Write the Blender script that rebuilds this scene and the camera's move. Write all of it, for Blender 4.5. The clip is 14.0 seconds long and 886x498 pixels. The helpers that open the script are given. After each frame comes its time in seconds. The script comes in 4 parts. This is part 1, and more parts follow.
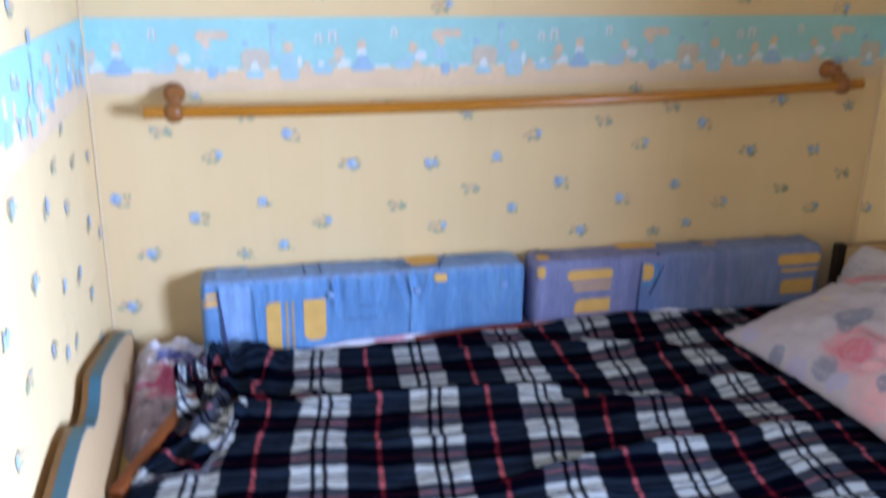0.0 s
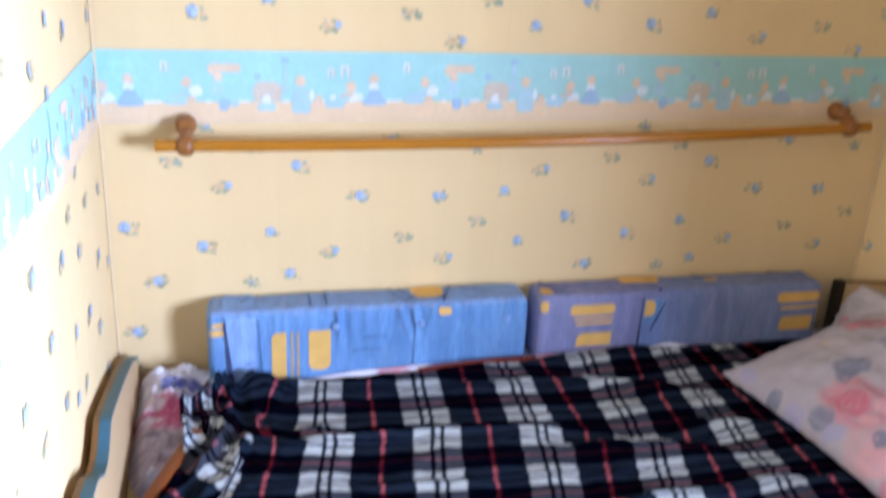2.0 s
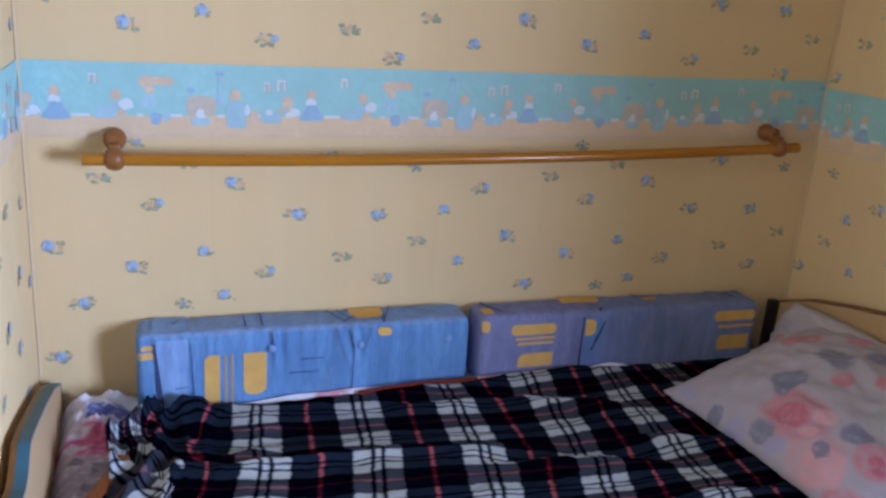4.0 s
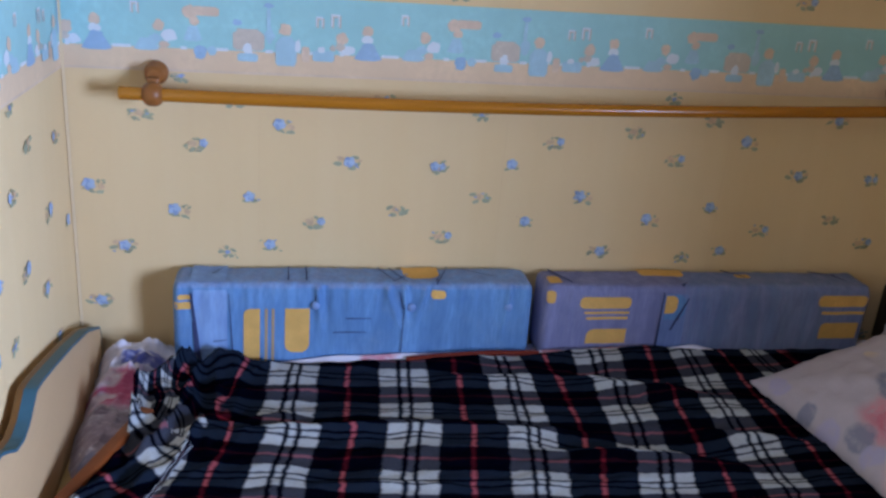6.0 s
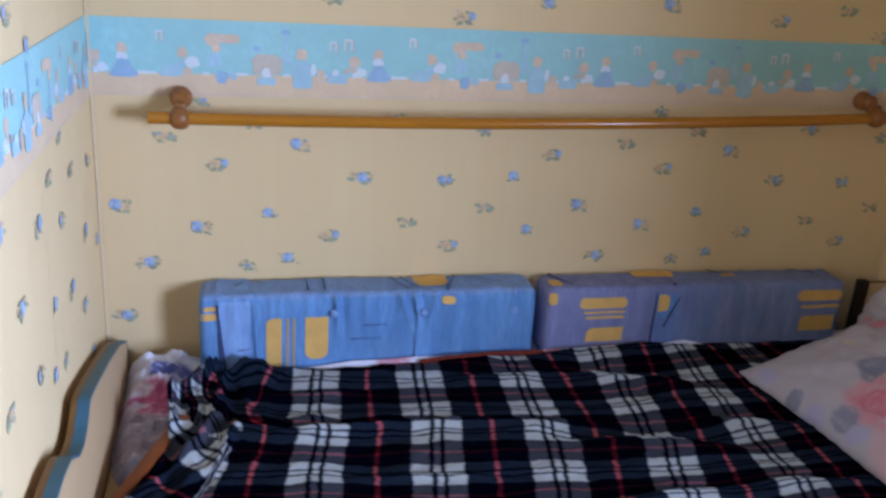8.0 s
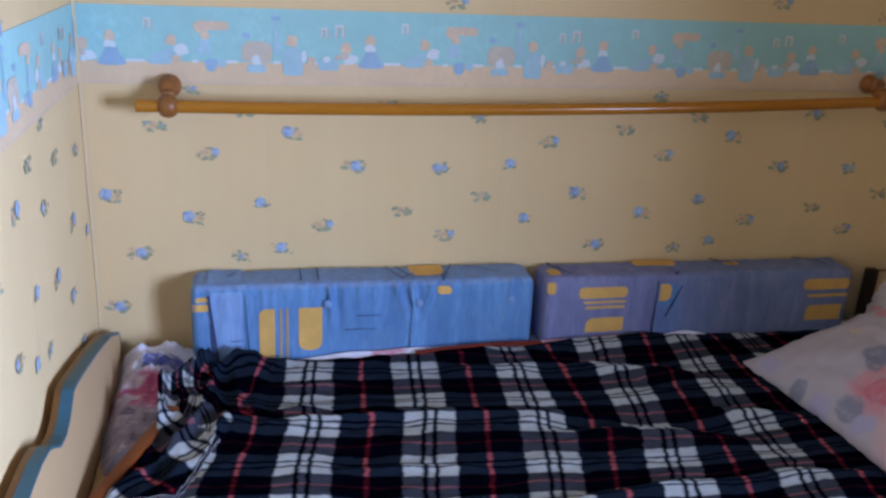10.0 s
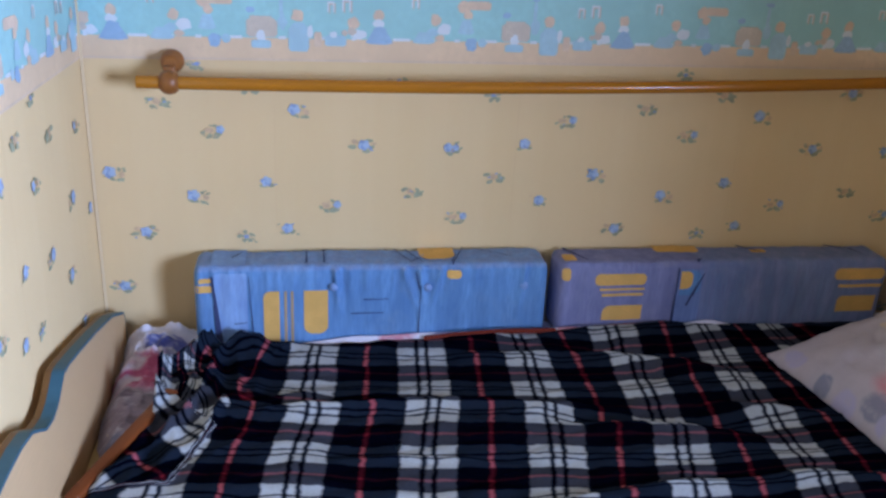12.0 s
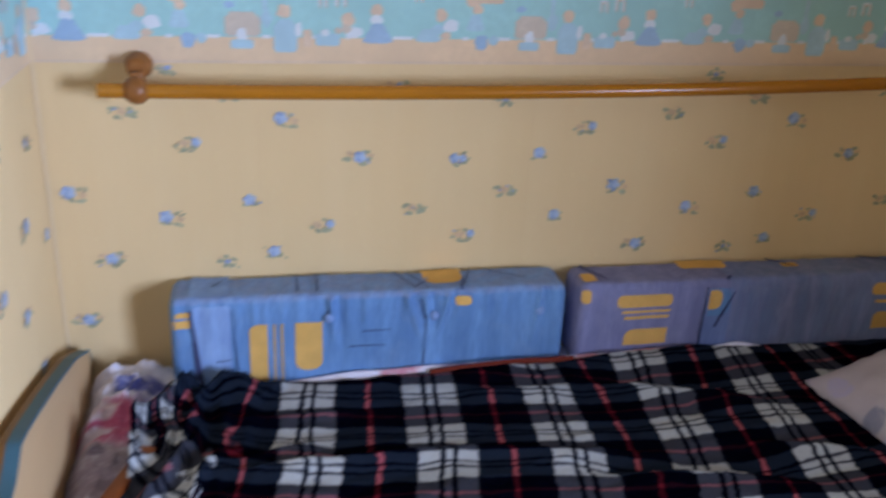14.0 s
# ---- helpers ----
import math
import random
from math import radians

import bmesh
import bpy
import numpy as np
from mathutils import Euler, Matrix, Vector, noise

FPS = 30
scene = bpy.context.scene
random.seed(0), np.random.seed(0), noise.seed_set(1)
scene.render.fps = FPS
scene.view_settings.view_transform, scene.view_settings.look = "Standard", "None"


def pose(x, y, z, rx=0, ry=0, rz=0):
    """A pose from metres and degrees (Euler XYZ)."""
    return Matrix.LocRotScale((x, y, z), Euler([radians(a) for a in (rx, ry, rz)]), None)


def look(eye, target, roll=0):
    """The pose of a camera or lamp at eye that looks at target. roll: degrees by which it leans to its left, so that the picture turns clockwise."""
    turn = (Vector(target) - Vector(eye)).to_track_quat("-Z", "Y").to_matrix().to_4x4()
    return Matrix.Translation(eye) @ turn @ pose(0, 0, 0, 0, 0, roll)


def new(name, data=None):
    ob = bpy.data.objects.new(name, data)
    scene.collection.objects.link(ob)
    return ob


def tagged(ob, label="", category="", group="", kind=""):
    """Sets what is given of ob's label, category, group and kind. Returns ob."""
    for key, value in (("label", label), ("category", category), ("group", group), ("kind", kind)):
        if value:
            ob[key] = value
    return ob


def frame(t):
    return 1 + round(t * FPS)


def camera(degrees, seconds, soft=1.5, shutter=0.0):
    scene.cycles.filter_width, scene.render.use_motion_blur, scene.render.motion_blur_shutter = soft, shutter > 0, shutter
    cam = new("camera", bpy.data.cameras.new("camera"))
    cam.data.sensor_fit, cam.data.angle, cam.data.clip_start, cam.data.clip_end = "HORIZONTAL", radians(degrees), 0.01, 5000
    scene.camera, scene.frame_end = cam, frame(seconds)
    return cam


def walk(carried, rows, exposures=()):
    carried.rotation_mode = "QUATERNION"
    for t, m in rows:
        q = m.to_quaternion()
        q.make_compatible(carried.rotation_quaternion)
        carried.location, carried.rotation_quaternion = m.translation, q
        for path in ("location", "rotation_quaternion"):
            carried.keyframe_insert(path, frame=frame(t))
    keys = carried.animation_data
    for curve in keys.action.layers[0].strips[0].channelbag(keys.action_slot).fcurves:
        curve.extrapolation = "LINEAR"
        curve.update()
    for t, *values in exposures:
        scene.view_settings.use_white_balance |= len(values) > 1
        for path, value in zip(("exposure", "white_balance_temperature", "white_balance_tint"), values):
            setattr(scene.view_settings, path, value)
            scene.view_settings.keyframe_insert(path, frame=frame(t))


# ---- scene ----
cam = camera(54.0, 14.0, 2.6, 0.5)
PATH = [
    (0, (0.293, -2.01, 1.39), (0.755, -0.171, 0.754), 1.2),
    (0.5, (0.282, -1.93, 1.436), (0.76, -0.264, 0.438), 6.0),
    (1, (0.311, -1.925, 1.443), (0.772, -0.323, 0.337), 5.2),
    (1.5, (0.309, -1.948, 1.501), (0.739, -0.227, 0.578), 3.6),
    (2, (0.262, -1.962, 1.536), (0.741, -0.151, 0.837), 3.2),
    (2.2, (0.252, -1.956, 1.573), (0.758, -0.127, 0.942), 4.0),
    (4.3, (0.266, -1.952, 1.452), (0.892, -0.147, 0.86), 4.0),
    (4.5, (0.301, -1.923, 1.446), (0.882, -0.107, 0.842), 4.6),
    (5, (0.365, -1.86, 1.416), (0.759, -0.012, 0.76), 3.4),
    (5.5, (0.405, -1.825, 1.408), (0.752, 0.014, 0.704), 4.6),
    (6, (0.428, -1.816, 1.415), (0.794, 0.022, 0.717), 4.7),
    (6.5, (0.437, -1.842, 1.426), (0.805, 0.002, 0.744), 3.9),
    (7, (0.429, -1.86, 1.438), (0.831, -0.02, 0.766), 3.7),
    (7.5, (0.347, -1.872, 1.423), (0.777, -0.026, 0.784), 3.2),
    (8, (0.298, -1.905, 1.444), (0.752, -0.076, 0.774), 4.0),
    (8.2, (0.304, -1.898, 1.45), (0.835, -0.099, 0.755), 5.2),
    (10.3, (0.366, -1.892, 1.415), (0.772, -0.054, 0.74), 3.1),
    (10.5, (0.374, -1.877, 1.427), (0.798, -0.056, 0.717), 3.0),
    (11, (0.393, -1.864, 1.418), (0.881, -0.049, 0.735), 3.1),
    (11.5, (0.415, -1.851, 1.403), (0.815, -0.024, 0.694), 2.6),
    (12, (0.438, -1.845, 1.409), (0.755, -0.009, 0.681), 3.0),
    (12.5, (0.442, -1.835, 1.403), (0.754, -0.014, 0.638), 2.6),
    (13, (0.368, -1.769, 1.416), (0.721, 0.04, 0.641), 4.7),
    (13.5, (0.3, -1.701, 1.427), (0.618, 0.092, 0.601), 4.7),
    (14, (0.385, -1.605, 1.414), (0.787, 0.195, 0.641), 3.2),
]
walk(cam, [(t, look(eye, target, roll)) for t, eye, target, roll in PATH],
     [(0.0, 0.52, 6500, 6), (0.5, 0.28, 6500, 0), (1.0, 0.62, 6500, 2), (1.5, 0.98, 6900, 7), (2.2, 0.65, 6900, 9), (4.3, 0.0, 6500, 10), (5.0, -0.02, 6500, 9), (5.5, -0.14, 6500, 9), (6.5, -0.14, 6500, 9), (7.5, -0.13, 6500, 9), (8.2, -0.05, 6500, 9), (10.3, -0.12, 6500, 10), (11.0, -0.05, 6500, 10), (12.0, -0.03, 6500, 9), (12.5, -0.06, 6500, 9), (13.0, 0.18, 6500, 9), (13.5, 0.02, 6500, 8), (14.0, -0.06, 7200, 10)])

# ---- light ----
W, ROOM_Y, ROOM_H = 2.005, -4.6, 2.5
WIN_Y0, WIN_Y1, WIN_Z0, WIN_Z1 = -3.20, -1.85, 0.80, 1.72
# unseen reveal, made deep to block window light from the bed's head
DEEP = 0.52
world = bpy.data.worlds.new("sky")
scene.world = world
world.use_nodes = True
sky = world.node_tree.nodes.new("ShaderNodeTexSky")
sky.sky_type, sky.sun_disc = "NISHITA", False
sky.sun_elevation, sky.sun_rotation = radians(48), radians(60)
world.node_tree.links.new(sky.outputs[0], world.node_tree.nodes["Background"].inputs[0])
world.node_tree.nodes["Background"].inputs[1].default_value = 0.12
lamp = bpy.data.lights.new("window_daylight", "AREA")
lamp.shape, lamp.size, lamp.size_y, lamp.energy, lamp.color = "RECTANGLE", 1.25, 0.82, 235.0, (0.475, 0.622, 1.0)
lamp.spread = radians(150)
daylight = new("window_daylight", lamp)
daylight.matrix_world = look((W + DEEP - 0.06, (WIN_Y0 + WIN_Y1) / 2, (WIN_Z0 + WIN_Z1) / 2), (0, (WIN_Y0 + WIN_Y1) / 2 + 0.35, 1.0))


# ---- materials ----
class Nodes:
    """A small builder for node materials."""

    def __init__(self, name, rough=0.8, metal=0.0, spec=0.3):
        self.m = bpy.data.materials.new(name)
        self.m.use_nodes = True
        self.t = self.m.node_tree
        self.b = self.t.nodes["Principled BSDF"]
        self.b.inputs["Roughness"].default_value = rough
        self.b.inputs["Metallic"].default_value = metal
        self.b.inputs["Specular IOR Level"].default_value = spec

    def put(self, socket, v):
        if isinstance(v, bpy.types.NodeSocket):
            self.t.links.new(v, socket)
        elif isinstance(v, tuple) and len(v) == 3 and socket.type == "RGBA":
            socket.default_value = (*v, 1)
        else:
            socket.default_value = v

    def node(self, kind, **ins):
        n = self.t.nodes.new(kind)
        for k, v in ins.items():
            self.put(n.inputs[k], v)
        return n

    def coord(self, kind="Object"):
        return self.t.nodes.new("ShaderNodeTexCoord").outputs[kind]

    def math(self, op, a, b=0.0, c=0.0):
        n = self.t.nodes.new("ShaderNodeMath")
        n.operation = op
        for i, v in enumerate((a, b, c)):
            self.put(n.inputs[i], v)
        return n.outputs[0]

    def mix(self, f, a, b, blend="MIX"):
        n = self.t.nodes.new("ShaderNodeMix")
        n.data_type, n.blend_type = "RGBA", blend
        self.put(n.inputs[0], f), self.put(n.inputs[6], a), self.put(n.inputs[7], b)
        return n.outputs[2]

    def noise(self, scale, vec=None, detail=4.0, rough=0.6, stretch=None):
        vec = vec or self.coord()
        if stretch:
            mp = self.node("ShaderNodeMapping", Vector=vec, Scale=stretch)
            vec = mp.outputs[0]
        return self.node("ShaderNodeTexNoise", Vector=vec, Scale=scale, Detail=detail, Roughness=rough).outputs[0]

    def ramp(self, v, lo, hi):
        n = self.t.nodes.new("ShaderNodeMapRange")
        self.put(n.inputs[0], v)
        n.inputs[1].default_value, n.inputs[2].default_value = lo, hi
        return n.outputs[0]

    def color(self, v):
        self.put(self.b.inputs["Base Color"], v)
        return self

    def bump(self, h, strength=0.3, dist=0.002):
        n = self.node("ShaderNodeBump", Height=h, Strength=strength, Distance=dist)
        self.t.links.new(n.outputs[0], self.b.inputs["Normal"])
        return self


def shade(c, k):
    return tuple(min(1.0, x * k) for x in c)


def plain(name, c, rough=0.8, var=0.12, scale=30, bump=0.15, spec=0.3, stretch=None):
    n = Nodes(name, rough, 0, spec)
    big, fine = n.noise(scale * 0.12, detail=2.0), n.noise(scale, stretch=stretch)
    k = n.mix(n.ramp(big, 0.3, 0.7), shade(c, 1 - var), shade(c, 1 + var))
    n.color(n.mix(n.ramp(fine, 0.3, 0.7), k, shade(c, 1 - var * 0.6)))
    n.bump(fine, bump, 0.002)
    return n.m


def wood(name, c, rough=0.4, axis=(1, 14, 14), var=0.25, spec=0.4):
    n = Nodes(name, rough, 0, spec)
    g = n.noise(9, stretch=axis, detail=6.0, rough=0.65)
    s = n.noise(3, detail=2.0)
    k = n.mix(n.ramp(g, 0.35, 0.65), shade(c, 1 - var), shade(c, 1 + var * 0.5))
    n.color(n.mix(n.ramp(s, 0.35, 0.7), k, shade(c, 0.88)))
    n.bump(g, 0.08, 0.001)
    return n.m


def wallpaper_material():
    n = Nodes("wallpaper", 0.75, 0, 0.25)
    streak = n.noise(16, stretch=(1, 1, 0.03), detail=3.0)
    blot = n.noise(2.2, detail=3.0)
    fine = n.noise(420, detail=2.0)
    k = n.mix(n.ramp(streak, 0.3, 0.7), (0.766, 0.564, 0.310), (0.784, 0.588, 0.334))
    k = n.mix(n.math("MULTIPLY", n.ramp(blot, 0.45, 0.75), 0.4), k, (0.72, 0.52, 0.29))
    n.color(n.mix(n.math("MULTIPLY", n.ramp(fine, 0.4, 0.7), 0.25), k, (0.71, 0.52, 0.295)))
    n.bump(fine, 0.12, 0.0008)
    return n.m


def plaid_material():
    n = Nodes("plaid_fleece", 1.0, 0, 0.0)
    uv = n.t.nodes.new("ShaderNodeUVMap").outputs[0]
    wob = n.node("ShaderNodeTexNoise", Vector=uv, Scale=9.0, Detail=3.0).outputs[1]
    uvw = n.node("ShaderNodeVectorMath", Vector=uv)
    off = n.t.nodes.new("ShaderNodeVectorMath")
    off.operation = "MULTIPLY_ADD"
    n.put(off.inputs[0], wob)
    off.inputs[1].default_value, off.inputs[2].default_value = (0.05, 0.07, 0), (-0.025, -0.035, 0)
    n.put(uvw.inputs[1], off.outputs[0])
    sep = n.node("ShaderNodeSeparateXYZ", Vector=uvw.outputs[0])
    fu = n.math("FRACT", sep.outputs[0])
    fv = n.math("FRACT", sep.outputs[1])

    def stripe(f, centre, half, soft=0.012):
        d = n.math("ABSOLUTE", n.math("SUBTRACT", f, centre))
        m = n.t.nodes.new("ShaderNodeMapRange")
        n.put(m.inputs[0], d)
        m.inputs[1].default_value, m.inputs[2].default_value = half + soft, half - soft
        return m.outputs[0]

    def banded(f, centre, half, offs, thin):
        band = stripe(f, centre, half)
        for o in offs:
            band = n.math("MULTIPLY", band, n.math("SUBTRACT", 1.0, stripe(f, centre + o, thin)))
        return band

    warp = banded(fu, 0.508, 0.222, (-0.045, 0.050), 0.020)
    weft = banded(fv, 0.5, 0.255, (-0.056, 0.060), 0.020)
    red = n.math("MAXIMUM", stripe(fu, 0.0, 0.019), stripe(fu, 1.0, 0.019))
    pink = n.math("MAXIMUM", stripe(fv, 0.0, 0.024), stripe(fv, 1.0, 0.024))
    pile = n.noise(260, detail=3.0)
    big = n.noise(14, detail=3.0)
    k = n.mix(n.ramp(big, 0.3, 0.7), (0.0006, 0.0008, 0.0034), (0.0010, 0.0013, 0.0054))
    k = n.mix(weft, k, (0.0115, 0.0178, 0.0325))
    k = n.mix(warp, k, (0.044, 0.048, 0.068))
    k = n.mix(n.math("MULTIPLY", warp, weft), k, (0.43, 0.46, 0.50))
    k = n.mix(red, k, (0.048, 0.005, 0.010))
    k = n.mix(n.math("MULTIPLY", red, weft), k, (0.35, 0.085, 0.11))
    k = n.mix(n.math("MULTIPLY", pink, n.math("SUBTRACT", 1.0, warp)), k, (0.014, 0.003, 0.007))
    k = n.mix(n.math("MULTIPLY", pink, warp), k, (0.22, 0.085, 0.11))
    k = n.mix(n.math("MULTIPLY", n.math("MULTIPLY", pink, red), 1.0), k, (0.16, 0.012, 0.022))
    n.color(n.mix(n.math("MULTIPLY", n.ramp(pile, 0.35, 0.7), 0.35), k, n.mix(0.5, k, (0.001, 0.001, 0.002))))
    n.bump(n.math("ADD", pile, n.math("MULTIPLY", big, 1.5)), 0.35, 0.003)
    return n.m


def denim_material(name, c, dark, beyond=None):
    """Faded denim; beyond: an axis and a place along it past which the cloth takes a second, given colour."""
    n = Nodes(name, 0.9, 0, 0.15)
    n.b.inputs["Sheen Weight"].default_value = 0.05
    weave = n.noise(150, stretch=(1, 1, 0.18), detail=3.0)
    streak = n.noise(38, stretch=(1, 1, 0.12), detail=4.0)
    fade = n.noise(4.5, detail=3.0)
    worn = n.noise(13, detail=5.0, rough=0.7)
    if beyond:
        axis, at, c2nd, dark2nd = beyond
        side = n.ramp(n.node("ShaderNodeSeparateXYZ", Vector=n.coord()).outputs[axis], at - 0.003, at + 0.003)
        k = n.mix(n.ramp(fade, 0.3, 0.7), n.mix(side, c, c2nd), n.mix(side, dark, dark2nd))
    else:
        k = n.mix(n.ramp(fade, 0.3, 0.7), c, dark)
    k = n.mix(n.math("MULTIPLY", n.ramp(worn, 0.5, 0.75), 0.35), k, tuple(0.6 * v + 0.16 for v in c))
    k = n.mix(n.math("MULTIPLY", n.ramp(streak, 0.4, 0.7), 0.55), k, shade(c, 1.35))
    n.color(n.mix(n.math("MULTIPLY", n.ramp(weave, 0.4, 0.65), 0.45), k, dark))
    n.bump(n.math("ADD", weave, n.math("MULTIPLY", streak, 1.5)), 0.3, 0.002)
    return n.m


def floral_cloth(name, base, spots, wobble=0.06, scale=7.0):
    """White cotton with soft blotches of print and of crease shade: spots are (u, v, radius, colour)."""
    n = Nodes(name, 0.9, 0, 0.15)
    n.b.inputs["Sheen Weight"].default_value = 0.08
    uv = n.t.nodes.new("ShaderNodeUVMap").outputs[0]
    wob = n.node("ShaderNodeTexNoise", Vector=uv, Scale=scale, Detail=4.0).outputs[1]
    off = n.t.nodes.new("ShaderNodeVectorMath")
    off.operation = "MULTIPLY_ADD"
    n.put(off.inputs[0], wob)
    off.inputs[1].default_value = (wobble * 2, wobble * 2, 0)
    n.put(off.inputs[2], uv)
    at = n.t.nodes.new("ShaderNodeVectorMath")
    at.operation = "SUBTRACT"
    n.put(at.inputs[0], off.outputs[0])
    at.inputs[1].default_value = (wobble, wobble, 0)
    mott = n.node("ShaderNodeTexNoise", Vector=uv, Scale=scale * 2.2, Detail=3.0).outputs[0]
    k = n.mix(n.ramp(mott, 0.3, 0.7), base, shade(base, 0.9))
    for u, v, r, c in spots:
        d = n.t.nodes.new("ShaderNodeVectorMath")
        d.operation = "DISTANCE"
        n.put(d.inputs[0], at.outputs[0])
        d.inputs[1].default_value = (u, v, 0)
        m = n.t.nodes.new("ShaderNodeMapRange")
        n.put(m.inputs[0], d.outputs[1])
        m.inputs[1].default_value, m.inputs[2].default_value, m.inputs[4].default_value = r * 0.97, r * 0.70, 0.88
        petal = n.node("ShaderNodeTexNoise", Vector=uv, Scale=scale * 5, Detail=2.0).outputs[0]
        rose = r > 0.07 and c[0] > 2 * c[2] * 0.9
        rings = n.math("MULTIPLY_ADD", n.math("SINE", n.math("MULTIPLY_ADD", d.outputs[1], 15.0 / r, n.math("MULTIPLY", petal, 9.0))), 0.16, 0.80)
        print_on = n.ramp(petal, 0.1, 0.5)
        k = n.mix(n.math("MULTIPLY", m.outputs[0], n.math("MULTIPLY", print_on, rings) if rose else print_on), k, c)
    n.color(k)
    weave = n.node("ShaderNodeTexNoise", Vector=uv, Scale=scale * 6, Detail=4.0).outputs[0]
    n.bump(weave, 0.25, 0.004)
    return n.m


PAPER = wallpaper_material()
SEAM = plain("paper_seam", (0.78, 0.61, 0.39), 0.7, 0.05)
# invented dark finish for the walls out of view, to cut bounce
UNSEEN_DARK = wood("unseen_dark_wood", (0.10, 0.05, 0.025), 0.5, (8, 8, 1))
JOINT = plain("paper_joint", (0.765, 0.552, 0.310), 0.8, 0.1)
# ceiling and floor are unseen; their dark tones only limit bounced light
CEIL = plain("ceiling_paint", (0.25, 0.25, 0.25), 0.9, 0.04)
FLOORWOOD = wood("floor_boards", (0.11, 0.055, 0.028), 0.45, (14, 1, 1))
PRINT = {
    "dress": plain("print_dress", (0.34, 0.50, 0.68), 0.75, 0.15, 120),
    "blue": plain("print_blue", (0.31, 0.40, 0.62), 0.8, 0.3, 160),
    "petal": plain("print_petal", (0.42, 0.53, 0.70), 0.8, 0.2, 160),
    "leaf": plain("print_leaf", (0.42, 0.43, 0.29), 0.8, 0.35, 160),
    "bud": plain("print_bud", (0.70, 0.49, 0.31), 0.8, 0.25, 160),
    "teal": plain("print_sky", (0.36, 0.63, 0.64), 0.75, 0.10, 60),
    "sand": plain("print_sand", (0.77, 0.57, 0.385), 0.75, 0.10, 60),
    "tan": plain("print_tan", (0.73, 0.56, 0.43), 0.75, 0.15, 120),
    "white": plain("print_white", (0.70, 0.75, 0.80), 0.75, 0.08, 120),
    "pale": plain("print_pale_blue", (0.42, 0.62, 0.72), 0.75, 0.15, 120),
    "chest": plain("print_chest", (0.62, 0.54, 0.46), 0.75, 0.15, 120),
}
BLANKET = plaid_material()
# blue cushion: light on the top face painted in as paler denim
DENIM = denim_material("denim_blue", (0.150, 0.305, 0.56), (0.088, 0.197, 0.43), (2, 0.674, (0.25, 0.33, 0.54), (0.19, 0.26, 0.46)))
DENIM_PALE = denim_material("denim_pale", (0.23, 0.37, 0.62), (0.16, 0.26, 0.53))
DENIM_DUSK = denim_material("denim_dusk_blue", (0.18, 0.25, 0.49), (0.12, 0.175, 0.38))
DENIM_GREY = denim_material("denim_grey_blue", (0.23, 0.24, 0.42), (0.15, 0.165, 0.33), (0, 1.345, (0.19, 0.26, 0.46), (0.125, 0.18, 0.36)))
MUSTARD = plain("mustard_print", (0.76, 0.45, 0.14), 0.9, 0.15, 180, 0.3, 0.15)
TAN_PRINT = plain("tan_print", (0.46, 0.33, 0.20), 0.9, 0.15, 180, 0.3, 0.15)
NAVY = plain("navy_thread", (0.045, 0.06, 0.15), 0.9, 0.2, 120)
BUTTON = plain("denim_button", (0.22, 0.34, 0.62), 0.7, 0.1, 120)
RODWOOD = wood("varnished_pine", (0.47, 0.175, 0.014), 0.22, (1, 16, 16), 0.18, 0.5)
KNOBWOOD = wood("varnished_pine_knob", (0.30, 0.105, 0.022), 0.42, (6, 6, 6), 0.2, 0.5)
BEIGE = plain("beige_laminate", (0.56, 0.37, 0.20), 0.5, 0.05, 18, 0.05, 0.4, (1, 1, 8))
TEALPAINT = plain("petrol_blue_band", (0.035, 0.115, 0.170), 0.5, 0.08, 40, 0.05, 0.4)
EDGE = wood("orange_wood_edging", (0.19, 0.085, 0.024), 0.45, (8, 1, 8))
GAP_DARK = wood("gap_dark", (0.028, 0.018, 0.012), 0.5, (8, 8, 1))
BROWN = wood("red_brown_wood", (0.20, 0.047, 0.010), 0.4, (10, 1, 10), 0.2)
HEM = plain("dark_red_hem", (0.16, 0.022, 0.012), 0.9, 0.2, 90)
PLY = wood("pale_plywood", (0.56, 0.39, 0.17), 0.6, (10, 1, 10), 0.12)
MATTRESS = plain("mattress_ticking", (0.62, 0.55, 0.50), 0.9, 0.08, 60)
WHITEPAINT = plain("white_paint", (0.8, 0.8, 0.78), 0.45, 0.03)
LINT = plain("white_fluff", (0.85, 0.85, 0.85), 0.9, 0.03)
PINK, ROSE, SLATE, LILAC, GREY = (0.64, 0.25, 0.33), (0.56, 0.15, 0.22), (0.22, 0.24, 0.36), (0.42, 0.40, 0.62), (0.42, 0.42, 0.46)


# ---- builders ----
def mesh_of(name, bm, mats):
    me = bpy.data.meshes.new(name)
    bm.to_mesh(me)
    bm.free()
    for m in mats if isinstance(mats, (list, tuple)) else [mats]:
        me.materials.append(m)
    return me


def smooth(me, angle=None):
    me.polygons.foreach_set("use_smooth", [True] * len(me.polygons))
    if angle:
        me.set_sharp_from_angle(angle=radians(angle))
    return me


def part(name, bm, material, parent=None, label="", soft=True, angle=40):
    """One mesh object out of a bmesh, under a thing or a part."""
    ob = new(name, smooth(mesh_of(name, bm, material), angle) if soft else mesh_of(name, bm, material))
    ob.parent = parent
    return tagged(ob, label)


def thing(name, label, category, group="", kind="", at=(0, 0, 0)):
    ob = new(name)
    ob.location = at
    ob.empty_display_size = 0.1
    return tagged(ob, label, category, group, kind)


